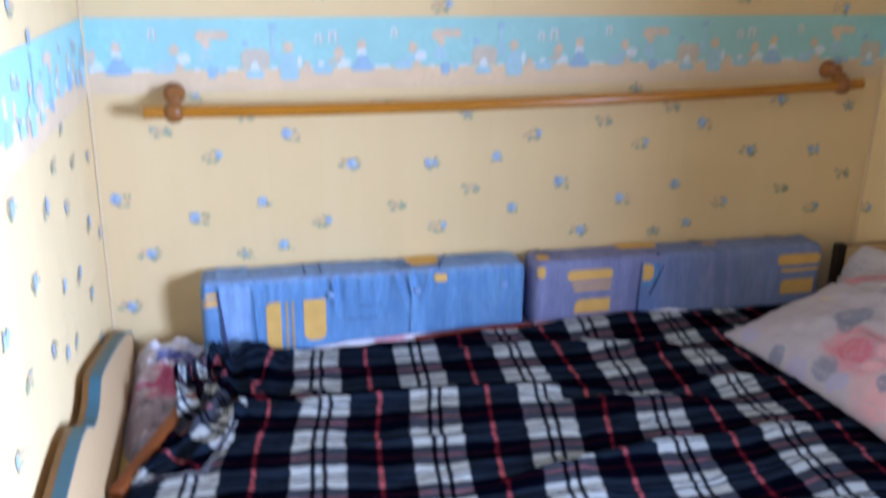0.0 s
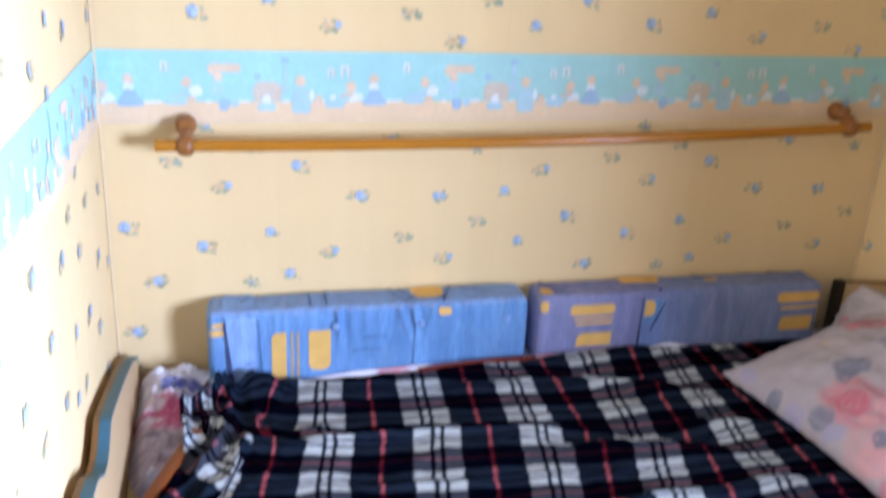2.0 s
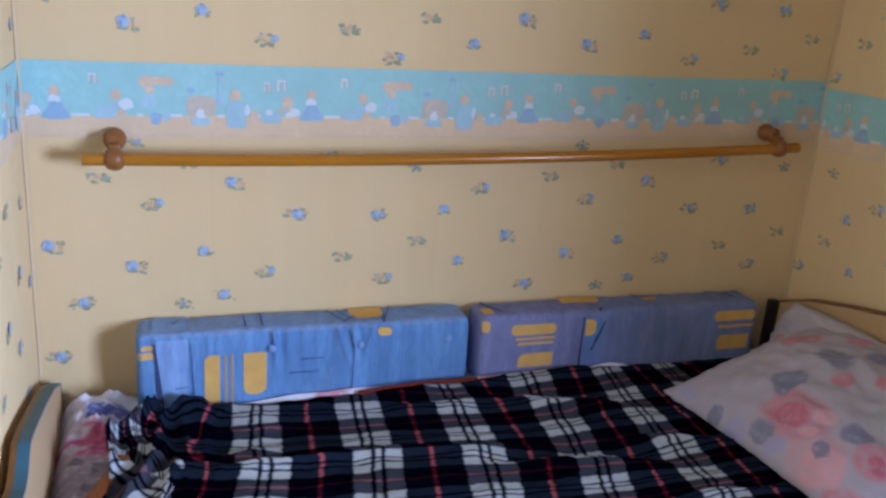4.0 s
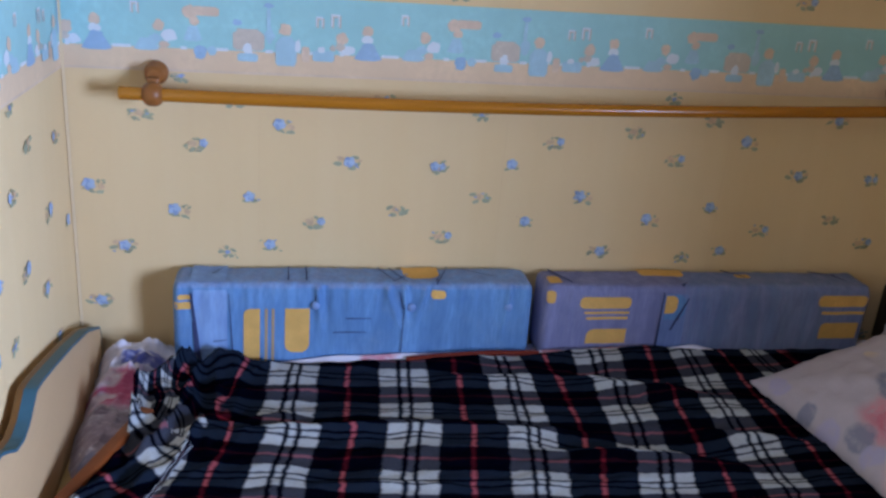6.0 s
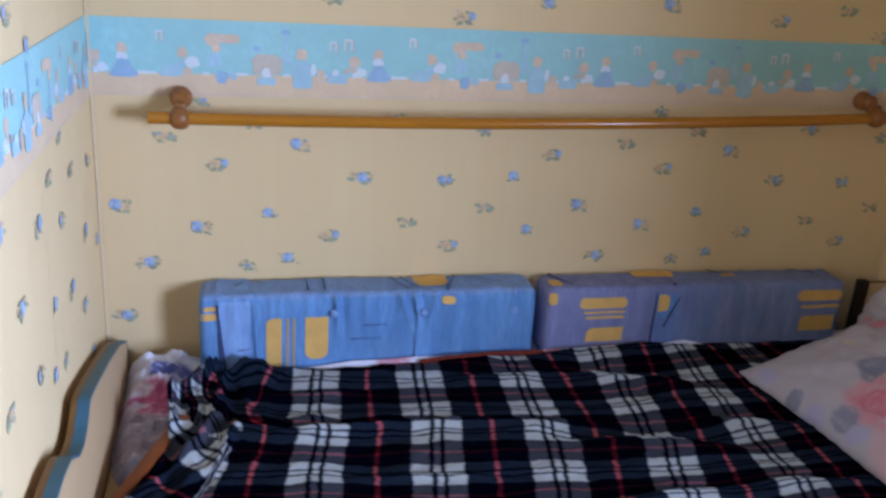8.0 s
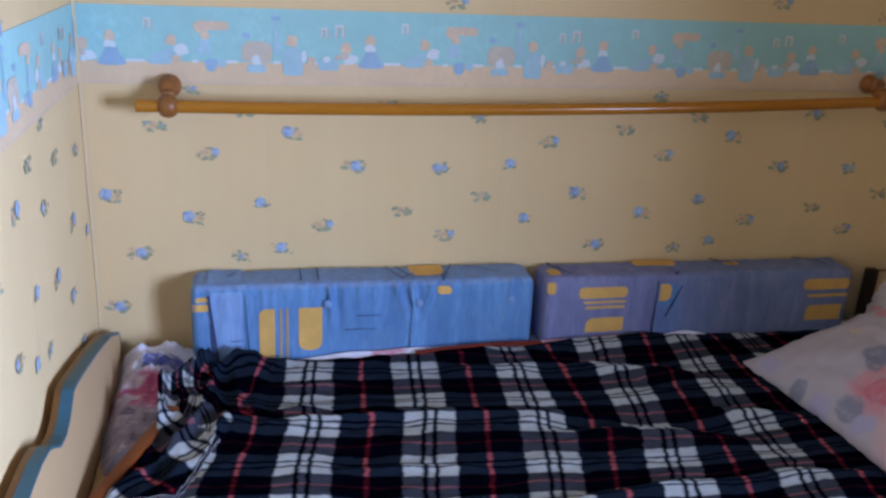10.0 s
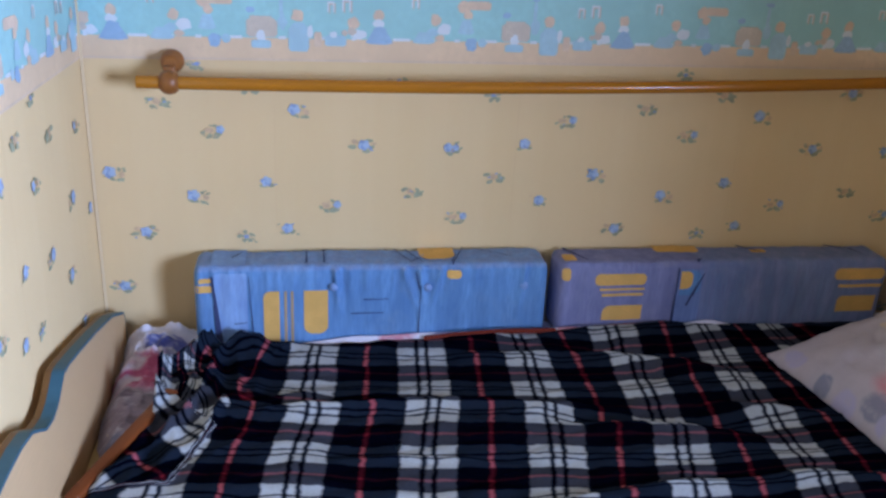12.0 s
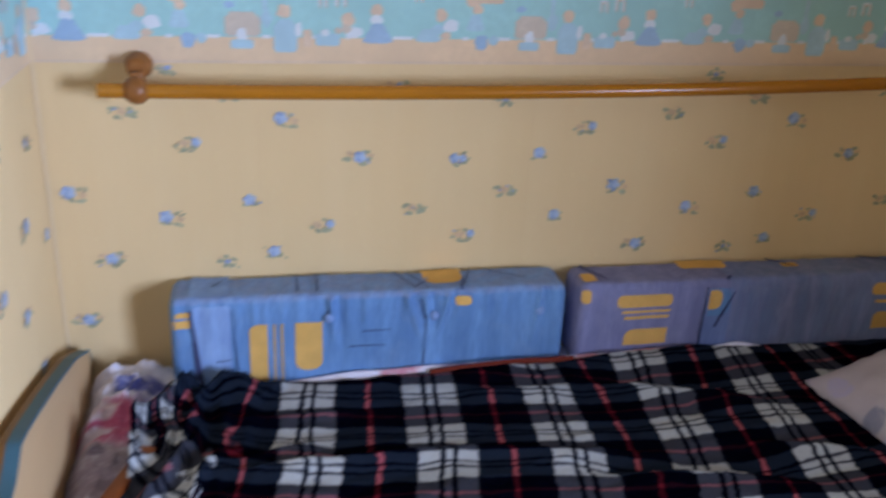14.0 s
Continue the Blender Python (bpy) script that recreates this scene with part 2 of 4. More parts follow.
def box(bm, x0, x1, y0, y1, z0, z1, bevel=0.0, seg=2):
    g = bmesh.ops.create_cube(bm, size=1)
    vs = g["verts"]
    for v in vs:
        v.co = Vector(((x0 + x1) / 2 + v.co.x * (x1 - x0), (y0 + y1) / 2 + v.co.y * (y1 - y0), (z0 + z1) / 2 + v.co.z * (z1 - z0)))
    if bevel:
        es = list({e for v in vs for e in v.link_edges})
        bmesh.ops.bevel(bm, geom=es, offset=bevel, segments=seg, affect="EDGES", profile=0.5)
    return bm


def lathe(bm, rings, place=Matrix(), n=24):
    """A turned solid: rings are (height, radius) along local z, closed at both ends."""
    made = []
    for h, r in rings:
        made.append([bm.verts.new(place @ Vector((r * math.cos(2 * math.pi * i / n), r * math.sin(2 * math.pi * i / n), h))) for i in range(n)])
    for a, b in zip(made, made[1:]):
        for i in range(n):
            bm.faces.new((a[i], a[(i + 1) % n], b[(i + 1) % n], b[i]))
    bm.faces.new(made[0][::-1]), bm.faces.new(made[-1])
    return bm


def tube(bm, pts, r, n=12):
    """A round bar along points."""
    rings = []
    for i, p in enumerate(pts):
        d = (Vector(pts[min(i + 1, len(pts) - 1)]) - Vector(pts[max(i - 1, 0)])).normalized()
        a = d.orthogonal().normalized() if abs(d.z) > 0.9 else d.cross(Vector((0, 0, 1))).normalized()
        b = d.cross(a)
        rings.append([bm.verts.new(Vector(p) + r * (a * math.cos(2 * math.pi * k / n) + b * math.sin(2 * math.pi * k / n))) for k in range(n)])
    for p, q in zip(rings, rings[1:]):
        for k in range(n):
            bm.faces.new((p[k], p[(k + 1) % n], q[(k + 1) % n], q[k]))
    bm.faces.new(rings[0][::-1]), bm.faces.new(rings[-1])
    bmesh.ops.recalc_face_normals(bm, faces=bm.faces)
    return bm


def sheet_grid(f, nu, nv, uvf=None, thick=0.0):
    """A cloth: f(s, t) gives the place of each knot, uvf its print coordinates; closed by a second layer when thick."""
    bm = bmesh.new()
    uvl = bm.loops.layers.uv.new("UVMap")
    knots, uvs = [], {}
    for layer in ((0, 1) if thick else (0,)):
        rows = []
        for j in range(nv + 1):
            row = []
            for i in range(nu + 1):
                s, t = i / nu, j / nv
                p = Vector(f(s, t))
                v = bm.verts.new(p - Vector((0, 0, thick * layer)))
                uvs[v] = uvf(s, t, p) if uvf else (s, t)
                row.append(v)
            rows.append(row)
        for j in range(nv):
            for i in range(nu):
                q = (rows[j][i], rows[j][i + 1], rows[j + 1][i + 1], rows[j + 1][i])
                bm.faces.new(q if layer == 0 else q[::-1])
        knots.append(rows)
    if thick:
        a, b = knots
        rim = [(0, i) for i in range(nu)] + [(j, nu) for j in range(nv)] + [(nv, i) for i in range(nu, 0, -1)] + [(j, 0) for j in range(nv, 0, -1)]
        for k in range(len(rim)):
            (j0, i0), (j1, i1) = rim[k], rim[(k + 1) % len(rim)]
            bm.faces.new((a[j0][i0], b[j0][i0], b[j1][i1], a[j1][i1]))
    for fc in bm.faces:
        for lp in fc.loops:
            lp[uvl].uv = uvs[lp.vert]
    bmesh.ops.recalc_face_normals(bm, faces=bm.faces)
    return bm


def n3(x, y, z=0.0):
    return noise.noise(Vector((x, y, z)))


def interp(x, xs, ys):
    return float(np.interp(x, xs, ys))


# ---- the room ----
def slab(name, spans, material, label, category):
    bm = bmesh.new()
    for s in spans:
        box(bm, *s)
    return tagged(part(name, bm, material, soft=False), label, category, kind="structure")


T = 0.12
north = slab("wall_north", [(-T, W + DEEP, 0, T, 0, ROOM_H)], PAPER, "cream yellow wallpapered wall behind the bed", "wall")
PAPER_Y = -2.3
west = slab("wall_west", [(-T, 0, PAPER_Y, 0, 0, ROOM_H)], PAPER, "cream yellow wallpapered wall at the foot of the bed", "wall")
# from here on the unseen wall is darkened to weaken bounced light
slab("wall_south_west", [(-T, 0, ROOM_Y, PAPER_Y, 0, ROOM_H)], UNSEEN_DARK, "unseen wall in added dark wood that soaks up bounced light", "wall")
east = slab("wall_east", [(W, W + DEEP, -1.3, 0, 0, ROOM_H)], PAPER, "cream yellow wallpapered wall at the head of the bed", "wall")
slab("wall_window", [(W, W + DEEP, WIN_Y1, -1.3, 0, ROOM_H), (W, W + DEEP, ROOM_Y, WIN_Y0, 0, ROOM_H),
                          (W, W + DEEP, WIN_Y0, WIN_Y1, 0, WIN_Z0), (W, W + DEEP, WIN_Y0, WIN_Y1, WIN_Z1, ROOM_H)], UNSEEN_DARK,
     "unseen window wall in added dark wood that soaks up bounced light", "wall")
south = slab("wall_south", [(-T, W + DEEP, ROOM_Y - T, ROOM_Y, 0, ROOM_H)], UNSEEN_DARK, "unseen wall in added dark wood that soaks up bounced light", "wall")
slab("floor", [(-T, W + DEEP, ROOM_Y - T, T, -0.1, 0)], FLOORWOOD, "brown wooden floor", "floor")
slab("ceiling", [(-T, W + DEEP, ROOM_Y - T, T, ROOM_H, ROOM_H + 0.1)], CEIL, "unseen ceiling, greyed to cut bounced light", "ceiling")

bm = bmesh.new()
for y0, y1, z0, z1 in ((WIN_Y0, WIN_Y1, WIN_Z0, WIN_Z0 + 0.06), (WIN_Y0, WIN_Y1, WIN_Z1 - 0.06, WIN_Z1), (WIN_Y0, WIN_Y0 + 0.06, WIN_Z0 + 0.06, WIN_Z1 - 0.06), (WIN_Y1 - 0.06, WIN_Y1, WIN_Z0 + 0.06, WIN_Z1 - 0.06)):
    box(bm, W + DEEP - 0.05, W + DEEP, y0, y1, z0, z1)
window = tagged(part("window_1", bm, WHITEPAINT, soft=False), "white painted window with daylight behind it", "window", kind="structure")
bm = bmesh.new()
box(bm, W + DEEP - 0.028, W + DEEP - 0.024, WIN_Y0 + 0.06, WIN_Y1 - 0.06, WIN_Z0 + 0.06, WIN_Z1 - 0.06)
g = Nodes("window_glass", 0.02)
g.b.inputs["Transmission Weight"].default_value = 1.0
pane = part("pane", bm, g.m, window, soft=False)
pane.visible_shadow = False


# ---- wallpaper print ----
def blob(bm, place, u, z, rx, rz, mat, lift, turn=0.0, n=10, rag=0.18, seed=0.0):
    vs = []
    for i in range(n):
        a = 2 * math.pi * i / n
        k = 1 + rag * n3(math.cos(a) * 1.7 + u * 31, math.sin(a) * 1.7 + z * 37, seed)* 1.6
        x, y = rx * k * math.cos(a), rz * k * math.sin(a)
        vs.append(bm.verts.new(place(u + x * math.cos(turn) - y * math.sin(turn), z + x * math.sin(turn) + y * math.cos(turn), lift)))
    f = bm.faces.new(vs)
    f.material_index = mat


def quad(bm, place, u0, u1, z0, z1, mat, lift, slope=0.0):
    f = bm.faces.new([bm.verts.new(place(u, z + slope * u, lift)) for u, z in ((u0, z0), (u1, z0), (u1, z1), (u0, z1))])
    f.material_index = mat


B, L, Y = 0, 1, 2
# motifs: (du, dz, rx, rz, colour) in millimetres
MOTIF = {
    "posy": ((-9, 3, 11, 11, B), (-8, -10, 9, 4, L), (9, 8, 3, 4, L), (14, -3, 5, 6, Y), (12, -14, 7, 4, L)),
    "gold": ((-3, 3, 8, 6, Y), (-16, 8, 6, 4, L), (-9, -9, 6, 4, L), (12, -5, 8, 6, L), (18, 1, 5, 3, L), (10, 6, 3, 6, L)),
    "pair": ((-12, 1, 8, 5, Y), (-22, -4, 4, 3, L), (-10, -12, 6, 4, L), (12, 3, 7, 8, B), (6, -10, 8, 5, L), (2, 11, 4, 3, L)),
    "wreath": ((2, 1, 10, 10, B), (-14, 8, 7, 4, Y), (-20, -4, 7, 4, L), (7, -12, 7, 5, L), (17, -4, 6, 4, L), (14, 11, 5, 4, L), (22, 4, 4, 3, Y)),
    "single": ((0, 2, 10, 10, B), (9, -7, 6, 4, L), (-6, -9, 7, 3, L)),
    "leaves": ((-12, 1, 6, 4, L), (-2, -8, 7, 4, L), (9, -9, 5, 5, L), (12, 4, 6, 3, L), (-1, 10, 4, 4, L), (0, 0, 5, 4, B)),
    "twins": ((-8, 2, 8, 9, B), (8, 2, 6, 8, B), (-4, -12, 7, 4, L), (11, -7, 6, 4, L), (9, 13, 4, 3, L)),
}
CELL = (("posy", 0.046, 0.857), ("gold", 0.145, 1.009), ("pair", 0.255, 0.951), ("posy", 0.430, 0.997), ("wreath", 0.100, 0.725), ("posy", 0.215, 0.806),
        ("single", 0.361, 0.838), ("pair", 0.501, 0.784), ("leaves", 0.313, 0.713), ("single", 0.405, 0.730), ("wreath", 0.567, 0.922), ("gold", 0.679, 0.814),
        ("twins", 0.765, 0.917), ("gold", 0.865, 0.849), ("pair", 0.786, 0.756), ("single", 0.928, 0.927), ("pair", 1.023, 0.981), ("single", 0.974, 0.795),
        ("wreath", 0.046, 0.598), ("wreath", 0.640, 1.056), ("leaves", 0.850, 1.036), ("leaves", 0.225, 1.090), ("gold", 0.330, 1.043), ("leaves", 0.930, 1.100))
BORDER_Z, BORDER_H, BORDER_SLOPE = 1.096, 0.158, 0.0085


def floral_print(wall, place, length, shift, slope):
    bm = bmesh.new()
    level = 0
    for ku in range(-3, 5):
        for kz in (-1, 0, 1, 2):
            for kind, u, z in CELL:
                u1, z1 = u + shift + 1.06 * ku, z + 0.53 * kz
                edge = BORDER_Z + slope * u1
                if not 0.02 < u1 < length - 0.02 or not 0.1 < z1 < 2.4 or edge - 0.006 < z1 < edge + BORDER_H + 0.006:
                    continue
                loose = [(random.uniform(-20, 20), random.uniform(-13, 13), random.uniform(2.0, 3.6), random.uniform(1.2, 2.2), random.choice((L, L, Y, B))) for _ in range(4)]
                for du, dz, rx, rz, c in list(MOTIF[kind]) + loose:
                    level = (level + 1) % 24
                    uu, zz = u1 + du * 1.1 / 1000 + random.uniform(-1, 1) / 1000, z1 + dz / 1000
                    if edge - 0.005 < zz < edge + BORDER_H + 0.005 or not 0.008 < uu < length - 0.008:
                        continue
                    if c == B and rx > 5:
                        a0 = random.uniform(0, 2)
                        for p in range(5):
                            a = a0 + p * 1.257
                            blob(bm, place, uu + 0.55 * rx / 1000 * math.cos(a), zz + 0.5 * rz / 1000 * math.sin(a), rx * 0.72 / 1000, rz * 0.66 / 1000, B if p % 2 else 4, 0.0024 + 0.00004 * p, a, rag=0.4)
                    else:
                        blob(bm, place, uu, zz, rx * 1.3 / 1000, rz * 1.05 / 1000, c, 0.0014 + 0.00004 * level, random.uniform(-0.6, 0.6), rag=0.45)
    for k in range(-5, 6):
        u1 = shift + 0.38 + 0.53 * k
        if 0.05 < u1 < length - 0.05:
            for z0, z1 in ((0.05, BORDER_Z + slope * u1 - 0.003), (BORDER_Z + BORDER_H + slope * u1 + 0.003, ROOM_H - 0.05)):
                quad(bm, place, u1 - 0.0007, u1 + 0.0007, z0, z1, 3, 0.0004)
    return part("floral_print", bm, [PRINT["blue"], PRINT["leaf"], PRINT["bud"], JOINT, PRINT["petal"]], wall, "small blue and tan flower sprigs", soft=False)


TEAL, SAND, TAN, WHITE, BLUE, PALE, CHEST = range(7)
# shapes of one repeat of the border: (kind, u, z, half width, half height, colour) in millimetres from its start and foot
SHAPES = (("o", 0, 96, 11, 12, TAN), ("o", 0, 79, 12, 9, WHITE), ("t", 2, 52, 29, 14, BLUE), ("o", 2, 67, 13, 8, BLUE), ("o", -53, 80, 12, 13, TAN), ("o", -42, 57, 16, 10, WHITE), ("o", -56, 63, 9, 8, CHEST),
          ("w", 74, 124, 7, 10, WHITE), ("t", 95, 53, 24, 12, PALE), ("o", 112, 64, 12, 10, PALE), ("o", 119, 90, 11, 12, TAN), ("o", 138, 71, 15, 12, WHITE), ("o", 129, 53, 10, 7, TAN),
          ("o", 178, 118, 14, 13, TAN), ("q", 208, 121, 27, 9, TAN), ("o", 187, 102, 10, 9, TAN), ("t", 184, 77, 18, 15, PALE), ("o", 197, 41, 13, 14, BLUE), ("o", 220, 45, 10, 9, PALE),
          ("q", 292, 68, 31, 19, CHEST), ("q", 290, 89, 22, 2, CHEST), ("o", 270, 103, 9, 6, BLUE), ("o", 290, 50, 9, 14, WHITE), ("q", 290, 35, 20, 8, PALE),
          ("o", 331, 138, 10, 5, BLUE), ("q", 331, 112, 4, 20, PALE), ("o", 333, 80, 10, 16, PALE), ("o", 364, 92, 12, 12, TAN), ("q", 366, 47, 21, 26, PALE), ("o", 366, 72, 14, 8, PALE), ("o", 389, 62, 6, 13, WHITE), ("q", 405, 46, 8, 15, TAN),
          ("w", 431, 112, 7, 10, WHITE), ("w", 463, 116, 9, 12, WHITE), ("q", 441, 44, 22, 11, PALE), ("o", 437, 56, 8, 6, WHITE), ("o", 460, 60, 6, 6, CHEST))


def border(wall, place, length, shift, slope):
    mats = [PRINT[k] for k in ("teal", "sand", "tan", "white", "dress", "pale", "chest")]
    bm = bmesh.new()
    quad(bm, place, 0, length, BORDER_Z + 0.047, BORDER_Z + BORDER_H, TEAL, 0.0016, slope)
    quad(bm, place, 0, length, BORDER_Z, BORDER_Z + 0.047, SAND, 0.0016, slope)
    quad(bm, place, 0, length, BORDER_Z + 0.002, BORDER_Z + 0.005, TAN, 0.0019, slope)
    strip = part("wallpaper_border", bm, mats, wall, "pale blue border strip with sandy foot", soft=False)
    bm = bmesh.new()
    for k in range(-7, 8):
        for a, b in ((30, 66), (108, 118), (160, 172), (222, 252), (325, 340), (412, 424), (474, 482)):
            u0, u1 = shift + 0.53 * k + a / 1000, shift + 0.53 * k + b / 1000
            if u0 > 0.004 and u1 < length - 0.004:
                quad(bm, place, u0, u1, BORDER_Z + 0.045, BORDER_Z + 0.051, WHITE, 0.0021, slope)
        for i, (kind, u, z, w, h, c) in enumerate(SHAPES):
            uu, w, h = shift + 0.53 * k + u / 1000, w / 1000, h / 1000
            zz = BORDER_Z + z / 1000 + slope * uu
            if not w + 0.002 < uu < length - w - 0.002:
                continue
            lift = 0.0022 + 0.00003 * i
            if kind == "o":
                blob(bm, place, uu, zz, w, h, c, lift, n=14, rag=0.22)
            elif kind == "q":
                corner = [(cx * w * kx, cz * h * kz) for cx, cz, kx, kz in ((-1, -1, 0.8, 1), (1, -1, 0.8, 1), (1, -1, 1, 0.7), (1, 1, 1, 0.6), (1, 1, 0.75, 1), (-1, 1, 0.7, 1), (-1, 1, 1, 0.7), (-1, -1, 1, 0.75))]
                bm.faces.new([bm.verts.new(place(uu + a, zz + d, lift)) for a, d in corner]).material_index = c
            elif kind == "t":
                bm.faces.new([bm.verts.new(place(uu + a * w, zz + d * h, lift)) for a, d in ((-1, -0.8), (-0.5, -1), (0.5, -1), (1, -0.75), (0.45, 1), (-0.45, 1))]).material_index = c
            else:
                for a0, a1, b0, b1 in ((-w, w, h * 0.65, h), (-w, -w * 0.6, -h, h * 0.65), (w * 0.6, w, -h, h * 0.65)):
                    quad(bm, place, uu + a0 + 0.003, uu + a1 + 0.003, zz + b0 - 0.003, zz + b1 - 0.003, CHEST, lift - 0.00002)
                    quad(bm, place, uu + a0, uu + a1, zz + b0, zz + b1, c, lift)
    part("border_print", bm, mats, strip, "soft tan, blue and white shapes", soft=False)


on_north = lambda u, z, d: (u, -d, z)
on_west = lambda u, z, d: (d, -u, z)
on_east = lambda u, z, d: (W - d, -u, z)
floral_print(north, on_north, W, 0.0, BORDER_SLOPE), border(north, on_north, W, 0.067, BORDER_SLOPE)
floral_print(west, on_west, -PAPER_Y, 0.13, 0.0), border(west, on_west, -PAPER_Y, 0.21, 0.0)
floral_print(east, on_east, 1.28, 0.3, 0.0), border(east, on_east, 1.28, 0.16, 0.0)
for name, x0, x1 in (("corner_strip", 0.0015, 0.0070), ("corner_strip", W - 0.0070, W - 0.0015)):
    bm = bmesh.new()
    box(bm, x0, x1, -0.006, -0.0028, 0.0, ROOM_H)
    tagged(part(name, bm, SEAM, soft=False), "pale overlapping paper seam in the wall corner", "trim", kind="structure")

# ---- the rod on the wall ----
rod = thing("curtain_rod", "varnished pine rod on two turned wall brackets", "curtain rod")
ROD = [(0.119 + 1.762 * k / 24, -0.075, 1.066 + 0.037 * k / 24 - 0.056 * (k / 24) * (1 - k / 24)) for k in range(25)]
part("pole", tube(bmesh.new(), ROD, 0.0132, 16), RODWOOD, rod)
for x, z in ((0.181, 1.066), (1.822, 1.101)):
    bm = bmesh.new()
    m = Matrix.Translation((x, -0.002, z + 0.031)) @ Matrix.Rotation(math.pi / 2, 4, "X")
    lathe(bm, ((0, 0.019), (0.006, 0.0228), (0.014, 0.0235), (0.022, 0.020), (0.028, 0.017), (0.036, 0.014), (0.046, 0.018), (0.052, 0.012)), m)
    bracket = part("bracket", bm, KNOBWOOD, rod, "dark turned wooden knob")
    bm = bmesh.new()
    m = Matrix.Translation((x, -0.075, z)) @ Matrix.Rotation(math.pi / 2, 4, "Y")
    lathe(bm, ((-0.018, 0.0137), (-0.017, 0.017), (-0.010, 0.0222), (0, 0.0243), (0.010, 0.0222), (0.017, 0.017), (0.018, 0.0137)), m)
    box(bm, x - 0.011, x + 0.011, -0.075, -0.04, z + 0.008, z + 0.030, 0.004)
    part("ring", bm, KNOBWOOD, bracket)

# ---- the bed ----
bed = thing("bed", "single bed with beige boards, petrol blue bands and orange edging", "bed")
FOOT_Y = (-0.022, -0.03, -0.135, -0.27, -0.40, -0.47, -0.505, -0.525, -0.555, -0.59, -0.63, -0.66, -0.69, -0.74, -0.80, -0.9, -1.0, -1.06, -1.09, -1.10)
FOOT_Z = (0.53, 0.545, 0.588, 0.622, 0.649, 0.662, 0.665, 0.653, 0.636, 0.629, 0.635, 0.653, 0.669, 0.677, 0.677, 0.671, 0.665, 0.657, 0.640, 0.60)


def crest(y, lift=0.0):
    return interp(-y, [-v for v in FOOT_Y], FOOT_Z) + lift


def end_board(name, xin, xmid, xout, lift, inner, label):
    """A bed end: a beige board with a wavy crest, its edge banded in petrol blue within and orange wood without."""
    ys = [-0.022 - 1.078 * k / 120 for k in range(121)]
    top = [(y, crest(y, lift)) for y in ys]
    outline = [(ys[0], 0.02)] + top + [(ys[-1], 0.02)]
    bm = bmesh.new()
    a = [bm.verts.new((xin, y, z)) for y, z in outline]
    b = [bm.verts.new((xout, y, z)) for y, z in outline]
    bm.faces.new(a), bm.faces.new(b[::-1])
    for i in range(len(a)):
        j = (i + 1) % len(a)
        bm.faces.new((a[i], a[j], b[j], b[i]))
    bmesh.ops.recalc_face_normals(bm, faces=bm.faces)
    board = part(name, bm, BEIGE, bed, label, angle=30)
    side = 1 if xin > xout else -1
    for strip, x0, x1, rise, mat, text in (("inner_edge", xin + 0.0008 * side, xmid, 0.0035, inner, "petrol blue edge band" if inner is TEALPAINT else "orange wooden edge band"), ("outer_edge", xmid, xout - 0.001 * side, 0.0030, EDGE, "orange wooden edge band")):
        bm = bmesh.new()
        low = [(ys[0], 0.02), (ys[0], top[0][1])] + [(y, z - 0.002) for y, z in top] + [(ys[-1], 0.02)]
        rim = [(ys[0] + rise, 0.02), (ys[0] + rise, top[0][1])] + [(y, z + rise) for y, z in top] + [(ys[-1] - rise, 0.02)]
        rows = [[bm.verts.new((x, y, z)) for y, z in pts] for x, pts in ((x0, low), (x0, rim), (x1, rim), (x1, low))]
        for p, q in zip(rows, rows[1:]):
            for i in range(len(p) - 1):
                bm.faces.new((p[i], p[i + 1], q[i + 1], q[i]))
        bmesh.ops.recalc_face_normals(bm, faces=bm.faces)
        part(strip, bm, mat, board, text, angle=30)
    return board


end_board("footboard", 0.045, 0.026, 0.016, 0.0, TEALPAINT, "beige board with a wavy blue-edged top")
end_board("headboard", 1.960, 1.977, 1.989, 0.10, EDGE, "beige board with a wavy top")
for name, spec, mat, label in (
        ("side_rail", (0.047, 1.96, -1.022, -0.998, 0.16, 0.42), BEIGE, "beige front rail"),
        ("back_rail", (0.047, 1.96, -0.035, -0.012, 0.16, 0.42), BEIGE, "beige rail along the wall"),
        ("base_panel", (0.047, 1.96, -0.996, -0.037, 0.26, 0.285), PLY, "pale plywood base"),
        ("end_ledge", (0.048, 0.30, -0.99, -0.05, 0.285, 0.440), PLY, "pale wooden ledge inside the footboard"),
        # dark strip set where the gap beside the headboard falls in shade
        ("gap_strip", (1.928, 1.957, -0.036, -0.014, 0.30, 0.650), GAP_DARK, "dark strip standing in for the shaded gap at the headboard")):
    part(name, box(bmesh.new(), *spec, 0.003, 2), mat, bed, label)


def bed_top(x, y):
    return 0.484 + 0.007 * x


# ---- mattress, sheet and lath ----
def mattress_edge(y):
    """The foot end of the mattress, cut off askew by the turned-back corner."""
    return interp(-y, (0.0, 0.30, 0.40, 0.48, 0.75, 1.2), (0.054, 0.054, 0.062, 0.11, 0.070, 0.065))


def mattress_knot(s, t):
    y = -0.04 - 0.95 * t
    x = mattress_edge(y) + 0.012 + s * (1.93 - mattress_edge(y))
    return (x, y, bed_top(x, y) - 0.02 * (abs(2 * t - 1) ** 12) - 0.015 * (abs(2 * s - 1) ** 40))


